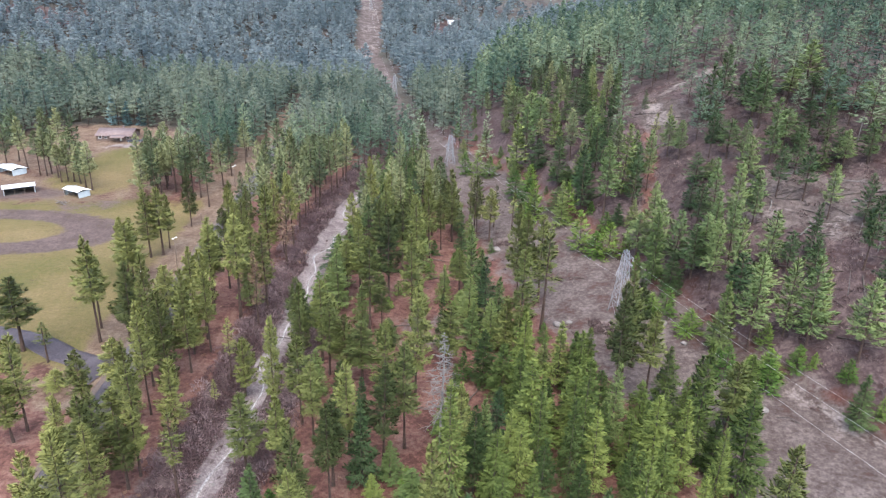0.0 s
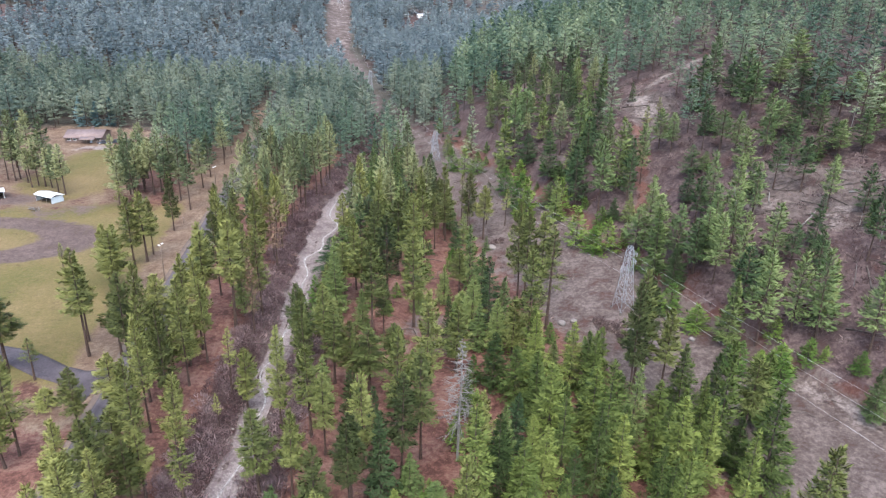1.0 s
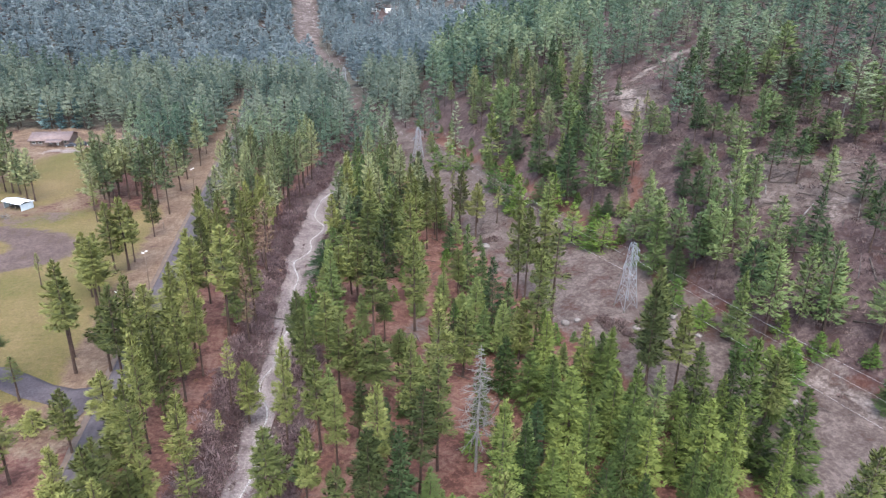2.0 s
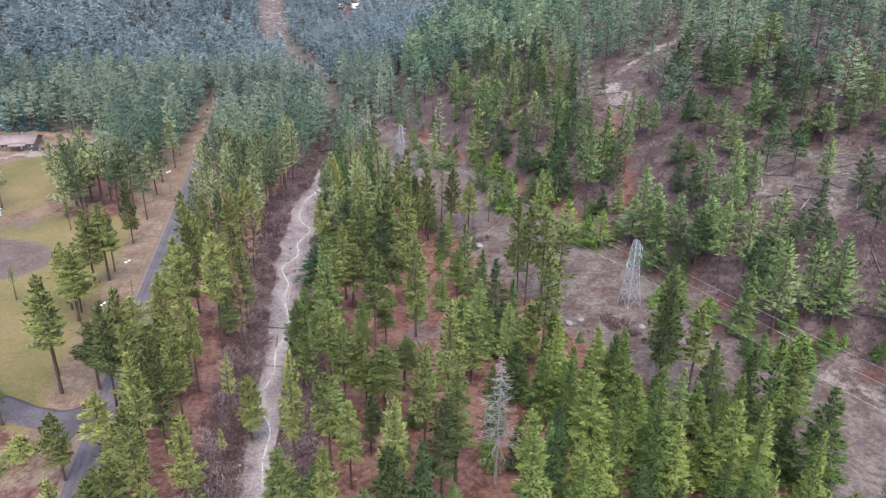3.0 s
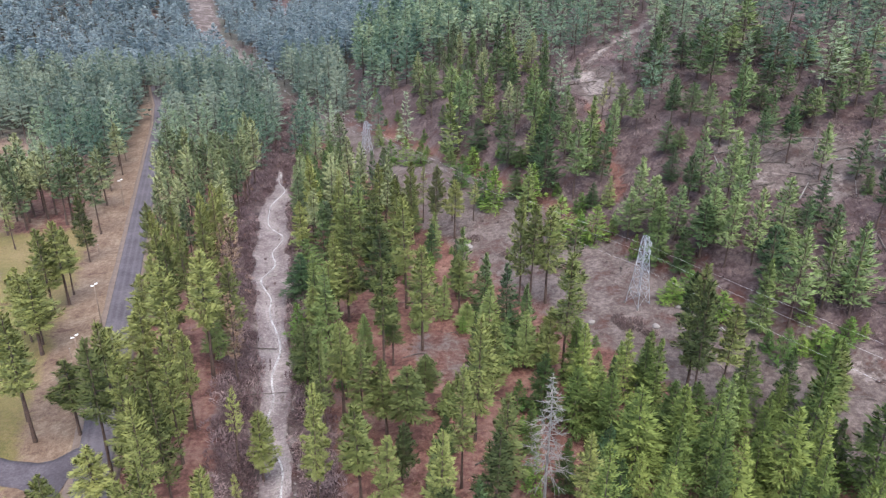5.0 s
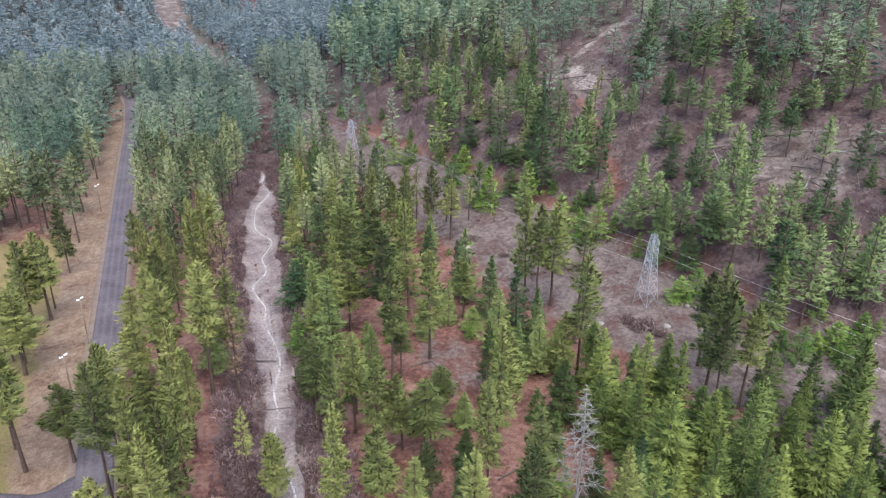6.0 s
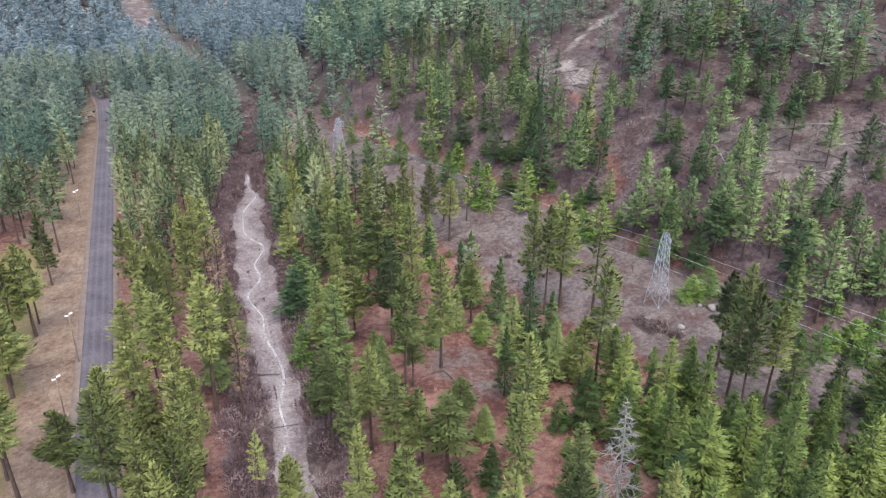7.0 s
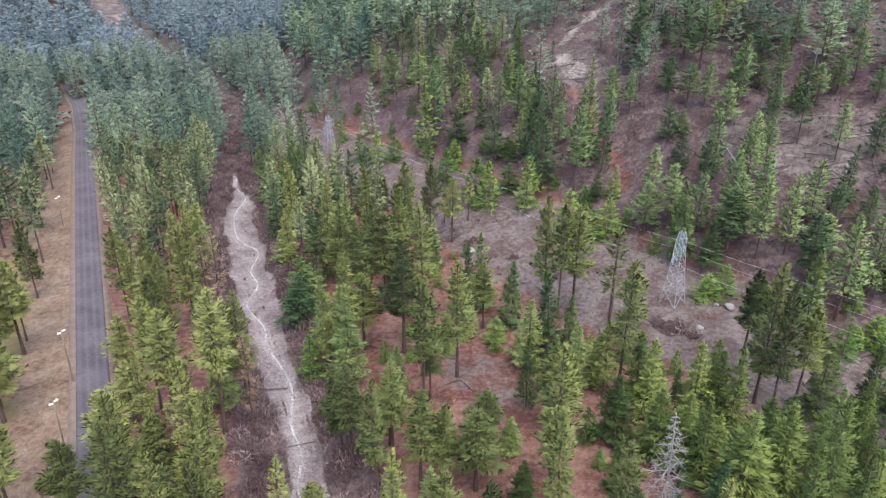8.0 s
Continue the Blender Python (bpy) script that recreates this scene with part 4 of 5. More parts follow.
# ---- woods farther off: many trees in one mesh ----
def forest(name, label, spots, shapes, bark, foliage):
    """Trees at spots of (x, y, height, width), joined: trunks in one mesh, crowns in another, of uncounted woods."""
    rng = np.random.default_rng(len(spots))
    wood, leaf, tones, leans = [], [], [], []
    ways = {id(shape): outward(shape[1][0]) for shape in shapes}
    at_w = at_l = 0
    base = tagged(new(name), label, "trees", kind="stuff")
    zs = height(np.array([s[0] for s in spots]), np.array([s[1] for s in spots]))
    for (x, y, tall, wide), z in zip(spots, zs):
        shape = shapes[rng.integers(len(shapes))]
        (wv, wf), (lv, lf) = shape
        s = tall / wv[:, 2].max()
        a = rng.uniform(0, 6.283)
        turn = np.array([[math.cos(a) * s * wide, -math.sin(a) * s * wide, 0], [math.sin(a) * s * wide, math.cos(a) * s * wide, 0], [0, 0, s]])
        move = np.array([x, y, z - 0.1])
        wood.append((wv @ turn.T + move, wf + at_w)), leaf.append((lv @ turn.T + move, lf + at_l))
        leans.append(ways[id(shape)] @ np.array([[math.cos(a), -math.sin(a), 0], [math.sin(a), math.cos(a), 0], [0, 0, 1]]).T)
        at_w += len(wv)
        at_l += len(lv)
        tones.append(np.full(len(lv), np.clip(rng.normal(0.5, 0.25) + 0.7 * (float(value_noise(x, y, 38, 91)) - 0.5), 0, 1)))
    part("trunks", mesh_from("trunks", np.concatenate([v for v, _ in wood]), np.concatenate([f for _, f in wood]), bark), base)
    crown = mesh_from("crowns", np.concatenate([v for v, _ in leaf]), np.concatenate([f for _, f in leaf]), foliage)
    soften(crown, np.concatenate([v for v, _ in leaf]), np.concatenate(leans) * (0.7, 0.7, 1.5), 0.06)
    float_layer(crown, "tone", np.concatenate(tones))
    part("crowns", crown, base)
    for child in base.children:
        tagged(child, kind="stuff")
    return base


def scatter(count, x0, x1, y0, y1, keep, gap, seed, known=()):
    """Spots that keep a distance from one another, thinned by keep(x, y)."""
    rng = np.random.default_rng(seed)
    px, py = rng.uniform(x0, x1, count), rng.uniform(y0, y1, count)
    ok = rng.uniform(0, 1, count) < keep(px, py)
    cells, out = {}, []
    for a, b in known:
        cells.setdefault((int(a // gap), int(b // gap)), []).append((a, b))
    for a, b in zip(px[ok], py[ok]):
        i, j = int(a // gap), int(b // gap)
        if any((a - c) ** 2 + (b - d) ** 2 < gap * gap for u in (-1, 0, 1) for v in (-1, 0, 1) for c, d in cells.get((i + u, j + v), ())):
            continue
        cells.setdefault((i, j), []).append((a, b))
        out.append((a, b))
    return out


def wooded(x, y):
    """Where the woods stand, 0 to 1: not on the road, creek, cut, field or slash."""
    c = covers(x, y)
    r = np.abs(x - road_x(y))
    open_ground = np.maximum.reduce([c["pale"], c["lawn"], c["dirt"], c["bare"]])
    clear = ((r > np.where(x > road_x(y), 5.5, 7.5)) | (y > 440)) & ~((x < road_x(y)) & (r < np.interp(y, [250, 290, 330], [26, 20, 10])) & (y < 420)) & ((np.abs(x - creek_x(y)) > np.interp(y, [290, 340, 400], [8, 5, 2])) | (y > 400))
    clear = clear & (near(x, y, -35, 448, 9, 26) < 0.5)
    clear = clear & ((y < 335) | (np.abs(x - corridor_x(y)) > np.interp(y, [335, 400, 480, 560, 700, 900], [7, 9, 12, 14, 15, 16])))
    side = np.abs(y - side_y(x)) < 8
    clear = clear & ~(side & (x < -70) & (y < 180))
    return np.where(clear, np.clip(1 - open_ground * 1.5, 0, 1), 0)


def in_sight(x, y, margin=0.0):
    """Within the wedge of land that the valley view takes in."""
    return (x > -0.72 * y - 60 - margin) & (x < 1.45 * (y - 40) + 30 + margin)


# ---- trees that fill the stands between ----
def density(x, y):
    """How thickly the nearer woods stand, 0 to 1."""
    d, c, r = x - foot_x(y), x - creek_x(y), x - road_x(y)
    thick = np.zeros_like(x)
    thick = np.where((c > 8) & (d < -3), np.where(y < 212, 0.13, 0.75), thick)
    gaps = near(x, y, -7, 157, 12, 13) + near(x, y, -4, 132, 8, 10) + near(x, y, 25, 170, 16, 14) + near(x, y, 10, 205, 9, 20) + near(x, y, 5, 140, 7, 6) + near(x, y, 38, 148, 9, 9) + near(x, y, -1, 283, 8, 26)
    thick = thick * np.clip(1 - gaps, 0, 1) * np.where((x > 12) & (y < 178), np.where((y < 136) & (x < 46), 0.75, 0.2), 1)
    thick = np.maximum(thick, 0.9 * (x > -2) * (x < 54) * (y < 119))
    thick = np.where((c < -9) & (r > 8), np.where((c > -16) & (y < 200), 0.06, np.where(y < 215, 0.12, 0.6)), thick)
    thick = np.where((y < 104) & (c < -9) & (x > -108) & (np.abs(r) > 5), 0.4, thick)
    return thick * wooded(x, y)


fill = scatter(3600, -108, 54, 80, 300, density, 4.6, 1, SPOTS)
for x, y in fill:
    c = x - creek_x(y)
    firry = 0.0 if c < 0 else 0.6 if y > 170 else 0.38
    if y < 124 and x > 4 and dice.random() < 0.75:
        plant(light_firs, x, y, dice.uniform(11, 19))
    elif dice.random() < firry:
        plant(firs, x, y, dice.uniform(9, 20))
    else:
        plant(pines, x, y, dice.uniform(18, 26))
SPOTS.extend(fill)

saplings = scatter(1500, -34, 45, 95, 235, lambda x, y: 0.10 * (x > creek_x(y) + 10) * (x < foot_x(y) - 12) * (covers(x, y)["pale"] < 0.5) * np.where(x > 12, 0.5, 1), 3.4, 15, SPOTS)
for x, y in saplings:
    plant(young, x, y, dice.uniform(2.2, 6.5))
SPOTS.extend(saplings)

edge = scatter(900, 0, 90, 110, 360, lambda x, y: np.exp(-((x - foot_x(y) - 2) / 4.5) ** 2) * in_sight(x, y) * np.where((y > 150) & (y < 176), 0.1, 0.35), 3.6, 12, SPOTS)
for x, y in edge:
    if dice.random() < 0.7:
        plant(young, x, y, dice.uniform(3, 8))
    else:
        plant(firs, x, y, dice.uniform(8, 15))
SPOTS.extend(edge)


def slope_wood(x, y):
    d = x - foot_x(y)
    slash = covers(x, y)["pale"]
    holes = np.clip(2.6 * value_noise(x, y, 26, 31) - 0.45, 0, 1)
    holes = np.maximum(holes, ramp(y, 300, 335) * ramp(d, 100, 70))
    belt = 0.25 + 0.75 * ramp(y, 205, 240)
    return np.where(d > 7, 1, 0) * (1 - 0.85 * slash) * (1 - near(x, y, 74, 254, 13, 30, 0.2)) * (1 - 0.9 * ramp(np.abs(y - np.interp(x, [80, 94, 110, 126], [284, 295, 303, 312])), 9, 5) * (x > 78) * (x < 128)) * holes * np.where(d > 95, 1.0, np.maximum(belt, 0.6)) * in_sight(x, y)


near_slope = scatter(1500, 40, 108, 110, 238, lambda x, y: slope_wood(x, y) * 0.17, 5.4, 3, SPOTS)
for x, y in near_slope:
    if dice.random() < 0.72:
        tall = dice.uniform(11, 16) if covers(np.array([x]), np.array([y]))["pale"][0] > 0.2 else dice.uniform(14, 21)
        plant(slope_pines, x, y, tall)
    else:
        plant(firs, x, y, dice.uniform(9, 16))
SPOTS.extend(near_slope)

belt = scatter(900, 10, 75, 228, 345, lambda x, y: np.where(y > 282, 0.85, 0.6) * ramp(x - foot_x(y), 4, 9) * ramp(x - foot_x(y), 52, 36) * (1 - near(x, y, 74, 254, 15, 32, 0.2)) * (1 - covers(x, y)["pale"]), 6.2, 23, SPOTS)
for x, y in belt:
    plant(far_firs if dice.random() < 0.6 else valley_pines, x, y, dice.uniform(12, 20))
SPOTS.extend(belt)

for x, y in scatter(160, 66, 130, 140, 235, lambda x, y: 0.25 + 0.75 * covers(x, y)["pale"], 6.5, 19, SPOTS)[:26]:
    plant(poles, x, y, dice.uniform(6, 12), lean=dice.gauss(0, 4))

middle_pines = [far_shape(131 + i, 20, 0.22, 3.5, 34, 16, 1.0) for i in range(6)] + [far_shape(141 + i, 19, 0.08, 3.3, 36, 15, 1.0, -0.4, 0.95) for i in range(2)]
far_pines = [far_shape(151 + i, 20, 0.26, 3.4, 30, 13, 1.1, fat=0.6) for i in range(6)] + [far_shape(161 + i, 19, 0.1, 3.3, 32, 12, 1.1, -0.35, 0.95, 0.6) for i in range(2)]
distant_pines = [far_shape(171 + i, 20, 0.3, 3.3, 30, 13, 1.05, fat=0.9) for i in range(6)] + [far_shape(181 + i, 19, 0.15, 3.2, 30, 13, 1.05, -0.3, 0.95, 0.9) for i in range(2)]


def past_view(x, y):
    """The far land behind the last crest in sight, where the woods stand thinner."""
    return y > np.interp(x, [-480, -400, -254, -17, 160, 172, 201, 260], [640, 690, 860, 1050, 1020, 640, 400, 330])


def far_side(x, y):
    glades = 1 - 0.97 * glade(x, y)
    return wooded(x, y) * in_sight(x, y, 30) * glades * np.where(past_view(x, y), 0.03, 1) * (x > -0.67 * y - 40) * ((x < foot_x(y) + 70) | (y < 520))


def beyond_field(x, y):
    yard = (x < -125) & (x > -210) & (y < 375)
    return far_side(x, y) * (x < foot_x(y) - 3) * ~((y < 300) & (x > -93)) * ~yard


def near_part(spots, far):
    return [p for p in spots if (p[1] > far or p[0] > 200) == False], [p for p in spots if p[1] > far or p[0] > 200]


close, beyond = near_part(scatter(12000, -360, 20, 262, 480, beyond_field, 6.4, 5, SPOTS), 350)
forest("pine_woods", "dense pine woods beyond the field", [(x, y, dice.uniform(15, 23), dice.uniform(0.95, 1.25)) for x, y in close], middle_pines, pine_bark, hazed_slope_needles)
forest("pine_woods", "dense pine woods farther up the valley", [(x, y, dice.uniform(15, 23), dice.uniform(1.2, 1.6)) for x, y in beyond], far_pines, pine_bark, hazed_mid_needles)
close, beyond = near_part(scatter(16000, 0, 480, 110, 560, lambda x, y: slope_wood(x, y) * ((y > 238) | (x > 108)) * np.where(x > 104, 1.25, 1.0) * np.where(past_view(x, y), 0.04, 1), 6.9, 6, SPOTS), 335)
forest("slope_woods", "pine woods on the upper slope", [(x, y, dice.uniform(13, 21), dice.uniform(1.2, 1.65)) for x, y in close], middle_pines, pine_bark, hazed_slope_needles)
low = [p for p in beyond if p[0] - foot_x(p[1]) < 60 + 30 * value_noise(p[0], p[1], 40, 17)]
high = [p for p in beyond if p[0] - foot_x(p[1]) >= 60 + 30 * value_noise(p[0], p[1], 40, 17)]
forest("slope_woods", "pine woods low on the far shoulder of the slope", [(x, y, dice.uniform(15, 23), dice.uniform(1.25, 1.65)) for x, y in low], far_pines, pine_bark, hazed_slope_needles)
forest("slope_woods", "pine woods high on the far shoulder of the slope", [(x, y, dice.uniform(14, 22), dice.uniform(1.1, 1.45)) for x, y in high], far_pines, pine_bark, hazed_slope_needles)
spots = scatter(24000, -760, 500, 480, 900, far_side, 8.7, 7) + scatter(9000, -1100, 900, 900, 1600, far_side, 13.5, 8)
forest("far_woods", "distant conifer woods across the valley", [(x, y, dice.uniform(14, 22), dice.uniform(1.5, 2.0) if y < 900 else 2.3) for x, y in spots], distant_pines, pine_bark, hazed_woods_needles)


# ---- the power line ----
def bar(a, b, r=0.036):
    return tube([a, b], [r, r], 4)


def lattice_tower(x, y, tall, turn, label):
    """A steel lattice tower: four legs, crossed bracing, a crossarm low and a short arm high, insulators."""
    z = float(height(x, y))
    tower = tagged(new("lattice_tower"), label, "power tower", "towers of the power line")
    tower.matrix_basis = pose(x, y, z, 0, 0, turn)

    def half(h):
        return float(np.interp(h / tall, [0, 0.36, 0.72, 0.9, 1.0], [2.1, 1.36, 0.9, 0.74, 0.48]))

    corners = [(-1, -1), (1, -1), (1, 1), (-1, 1)]
    levels = [tall * f for f in (0, 0.2, 0.36, 0.48, 0.59, 0.69, 0.79, 0.89, 1.0)]

    def at(c, h):
        return np.array([c[0] * half(h), c[1] * half(h), h])

    for c in corners:
        legs = [at(c, h) - ((0, 0, 1.2) if i == 0 else (0, 0, 0)) for i, h in enumerate(levels)]
        part("leg", mesh_from("leg", *tube(legs, [0.075] * len(legs), 4), steel), tower)
        foot = at(c, 0)
        part("footing", mesh_from("footing", *tube([foot - (0, 0, 1.2), foot + (0, 0, 0.25)], [0.32, 0.28], 8), stone), tower, "concrete footing")
    for side in range(4):
        a, b = corners[side], corners[(side + 1) % 4]
        rods = []
        for i in range(len(levels) - 1):
            low, high = levels[i], levels[i + 1]
            rods += [bar(at(a, low), at(b, high)), bar(at(b, low), at(a, high)), bar(at(a, high), at(b, high))]
        part("bracing", mesh_from("bracing", *joined(rods), steel), tower)
    ends = {}
    for name, h, way in (("low_left", 0.66, -1), ("low_right", 0.75, 1), ("high_right", 0.87, 1)):
        hh = tall * h
        tip = np.array([way * 2.2, 0, hh + 0.1])
        rods = [bar(np.array([way * half(hh), s * half(hh), hh]), tip, 0.05) for s in (-1, 1)] + [bar(np.array([way * half(hh + 1.2), s * half(hh + 1.2), hh + 1.3]), tip, 0.05) for s in (-1, 1)]
        mid = (np.array([way * half(hh), 0, hh]) + tip) / 2
        rods += [bar(mid + (0, -0.3, 0), mid + (0, 0.3, 0.35), 0.04), bar(mid + (0, 0.3, 0), mid + (0, -0.3, 0.35), 0.04)]
        part("crossarm", mesh_from("crossarm", *joined(rods), steel), tower)
        beads = [tube([tip - (0, 0, 0.14 * k), tip - (0, 0, 0.14 * k + 0.06)], [0.12, 0.07], 8) for k in range(7)]
        part("insulator", mesh_from("insulator", *joined(beads), porcelain), tower, "string of grey insulators")
        ends[name] = tower.matrix_basis @ Vector(tip - np.array([0, 0, 1.0]))
    return ends


towers = [lattice_tower(94, 24, 32.0, 18, "steel lattice power tower standing in the cleared strip"),
          lattice_tower(45.7, 168.4, 17.6, 18, "silver steel lattice power tower in the dry clearing"),
          lattice_tower(-0.2, 305.5, 13.4, 15, "steel lattice power tower at the foot of the slope"),
          lattice_tower(-38.5, 475.0, 14.6, 12, "distant steel lattice power tower among pines"),
          lattice_tower(-98, 870.0, 16.0, 6, "far steel lattice power tower on the cleared strip")]
for name in ("low_left", "low_right", "high_right"):
    points = []
    for a, b in zip(towers[:-1], towers[1:]):
        a, b = a[name], b[name]
        span = (b - a).length
        for k in range(24):
            f = k / 24
            p = a.lerp(b, f)
            points.append((p.x, p.y, p.z - 4 * f * (1 - f) * span * 0.016))
    points.append(tuple(towers[-1][name]))
    line = new("power_line_wire", mesh_from("power_line_wire", *tube(points, [0.015] * len(points), 4), wire_metal, smooth=True))
    tagged(line, "thin bright wire sagging between the steel towers", "power line", "wires of the power line")


# ---- small helpers for built things ----
def box_mesh(name, lo, hi, material, bevel=0.02):
    bm = bmesh.new()
    bmesh.ops.create_cube(bm, size=1)
    for v in bm.verts:
        v.co = Vector([lo[i] + (v.co[i] + 0.5) * (hi[i] - lo[i]) for i in range(3)])
    if bevel:
        bmesh.ops.bevel(bm, geom=bm.edges[:], offset=bevel, segments=1, affect="EDGES")
    mesh = bpy.data.meshes.new(name)
    bm.to_mesh(mesh)
    bm.free()
    mesh.materials.append(material)
    return mesh


def slab(name, corners, thick, material):
    """A flat slab over four corners, with thickness downwards."""
    c = [np.array(p, float) for p in corners]
    verts = c + [p - (0, 0, thick) for p in c]
    faces = [(0, 1, 2, 3), (7, 6, 5, 4), (0, 4, 5, 1), (1, 5, 6, 2), (2, 6, 7, 3), (3, 7, 4, 0)]
    return mesh_from(name, verts, faces, material)


# ---- the farm ----
def open_shed(x, y, turn, long, deep, tall):
    """A loafing shed: three walls, posts before the open front, a pale ribbed metal roof with a short front pitch."""
    shed = tagged(new("animal_shed"), "open-fronted shed with pale metal roof and blue-grey walls", "shed", "sheds by the riding track")
    shed.matrix_basis = pose(x, y, float(height(x, y)) - 0.05, 0, 0, turn)
    a, b = long / 2, deep / 2
    part("back_wall", box_mesh("back_wall", (-a, b - 0.15, -0.3), (a, b, tall * 0.8), blue_wall), shed)
    for s in (-1, 1):
        part("side_wall", box_mesh("side_wall", (s * a - 0.08, -b, -0.3), (s * a + 0.08, b - 0.16, tall * 0.82), blue_wall), shed)
    part("lining", box_mesh("lining", (-a + 0.1, b - 0.28, 0), (a - 0.1, b - 0.16, tall * 0.78), dark_inside), shed)
    for k in range(4):
        px = -a + 0.2 + (long - 0.4) * k / 3
        part("post", box_mesh("post", (px - 0.08, -b - 0.02, -0.3), (px + 0.08, -b + 0.14, tall * 0.86), pole_wood), shed)
    part("floor", box_mesh("floor", (-a + 0.1, -b + 0.2, -0.2), (a - 0.1, b - 0.3, 0.08), dark_inside), shed)
    o = 0.5
    roof = slab("roof", [(-a - o, -b * 0.3, tall * 1.12), (a + o, -b * 0.3, tall * 1.12), (a + o, b + o, tall * 0.82), (-a - o, b + o, tall * 0.82)], 0.1, white_metal)
    part("roof", roof, shed, "pale metal roof")
    part("front_roof", slab("front_roof", [(-a - o, -b - o, tall * 0.92), (a + o, -b - o, tall * 0.92), (a + o, -b * 0.3, tall * 1.12), (-a - o, -b * 0.3, tall * 1.12)], 0.1, white_metal), shed, "pale metal roof")
    for k in range(int(long / 0.9)):
        px = -a - o + 0.45 + 0.9 * k
        part("roof_rib", mesh_from("roof_rib", *tube([(px, -b * 0.3, tall * 1.12 + 0.03), (px, b + o, tall * 0.82 + 0.03)], [0.035, 0.035], 4), white_metal), shed)


open_shed(-144.5, 261.0, -28, 8.5, 5.0, 2.9)
open_shed(-168.0, 262.5, 32, 10.5, 6.0, 3.2)
open_shed(-186.0, 289.0, -30, 10.0, 6.0, 3.0)


def farmhouse(x, y, turn):
    house = tagged(new("farmhouse"), "low brown farmhouse with a shallow shingled roof", "house")
    house.matrix_basis = pose(x, y, float(height(x, y)), 0, 0, turn)
    a, b, wall, ridge = 8.4, 6.8, 2.6, 4.9
    for lo, hi in (((-a, -b, -0.3), (a, -b + 0.2, wall)), ((-a, b - 0.2, -0.3), (a, b, wall)), ((-a, -b + 0.21, -0.3), (-a + 0.2, b - 0.21, wall)), ((a - 0.2, -b + 0.21, -0.3), (a, b - 0.21, wall))):
        part("wall", box_mesh("wall", lo, hi, siding), house)
    o = 0.7
    for s in (-1, 1):
        part("roof", slab("roof", [(-a - o, s * (b + o), wall - 0.2), (a + o, s * (b + o), wall - 0.2), (a + o, 0.02 * s, ridge), (-a - o, 0.02 * s, ridge)][::s], 0.18, shingle), house)
        gable = mesh_from("gable", [(s * a, -b, wall), (s * a, b, wall), (s * a, 0, ridge - 0.25), (s * (a - 0.2), -b, wall), (s * (a - 0.2), b, wall), (s * (a - 0.2), 0, ridge - 0.25)], [(0, 1, 2), (3, 5, 4)], siding)
        part("gable", gable, house)
    part("chimney", box_mesh("chimney", (2.0, 0.6, ridge - 1.0), (2.9, 1.4, ridge + 1.0), shingle), house)
    part("porch_roof", slab("porch_roof", [(-1, -b - 3.4, 2.2), (6, -b - 3.4, 2.2), (6, -b + 0.2, 2.8), (-1, -b + 0.2, 2.8)], 0.15, shingle), house)
    for px in (-0.8, 2.4, 5.8):
        part("porch_post", box_mesh("porch_post", (px - 0.07, -b - 3.25, -0.2), (px + 0.07, -b - 3.1, 2.1), pole_wood), house)
    for px in (-6.6, -3.9, 1.0, 7.0):
        window = part("window", box_mesh("window", (px - 0.8, -b - 0.04, 0.95), (px + 0.8, -b + 0.02, 2.1), white_paint), house)
        part("pane", box_mesh("pane", (px - 0.7, -b - 0.06, 1.05), (px + 0.7, -b - 0.03, 2.0), dark_glass, 0), window)
    part("door", box_mesh("door", (3.0, -b - 0.05, 0), (4.0, -b + 0.02, 2.05), white_paint), house)


farmhouse(-169.0, 353.0, 4)


def pickup(x, y, turn, paint, label):
    """A parked pickup: body with cab and bed, windows and wheels."""
    car = tagged(new("parked_pickup"), label, "car")
    car.matrix_basis = pose(x, y, float(height(x, y)), 0, 0, turn)
    bm = bmesh.new()
    outline = [(-2.7, 0.45), (2.6, 0.45), (2.65, 0.95), (1.5, 1.08), (0.85, 1.72), (-0.7, 1.75), (-0.9, 1.05), (-2.7, 1.05)]
    left, right = [bm.verts.new((u, -0.92, v)) for u, v in outline], [bm.verts.new((u, 0.92, v)) for u, v in outline]
    bm.faces.new(left)
    bm.faces.new(right[::-1])
    for i in range(len(outline)):
        j = (i + 1) % len(outline)
        bm.faces.new((left[i], right[i], right[j], left[j])).normal_flip()
    bmesh.ops.recalc_face_normals(bm, faces=bm.faces[:])
    bmesh.ops.bevel(bm, geom=bm.edges[:], offset=0.06, segments=1, affect="EDGES")
    mesh = bpy.data.meshes.new("body")
    bm.to_mesh(mesh)
    bm.free()
    mesh.materials.append(paint)
    part("body", mesh, car)
    part("windscreen", slab("windscreen", [(1.42, -0.75, 1.14), (1.42, 0.75, 1.14), (0.95, 0.72, 1.66), (0.95, -0.72, 1.66)], 0.03, dark_glass), car)
    for s in (-1, 1):
        part("side_window", box_mesh("side_window", (-0.6, s * 0.93 - 0.02, 1.15), (0.9, s * 0.93 + 0.02, 1.62), dark_glass, 0), car)
        for u in (-1.7, 1.65):
            wheel = part("wheel", mesh_from("wheel", *tube([(u, s * 0.72, 0.38), (u, s * 0.95, 0.38)], [0.38, 0.38], 14), rubber), car)
            part("rim", mesh_from("rim", *tube([(u, s * 0.94, 0.38), (u, s * 0.97, 0.38), (u, s * 0.97, 0.38)], [0.22, 0.2, 0.01], 12), white_metal), wheel)


pickup(-158.5, 344.8, 12, car_paint, "dark pickup parked in front of the farmhouse")
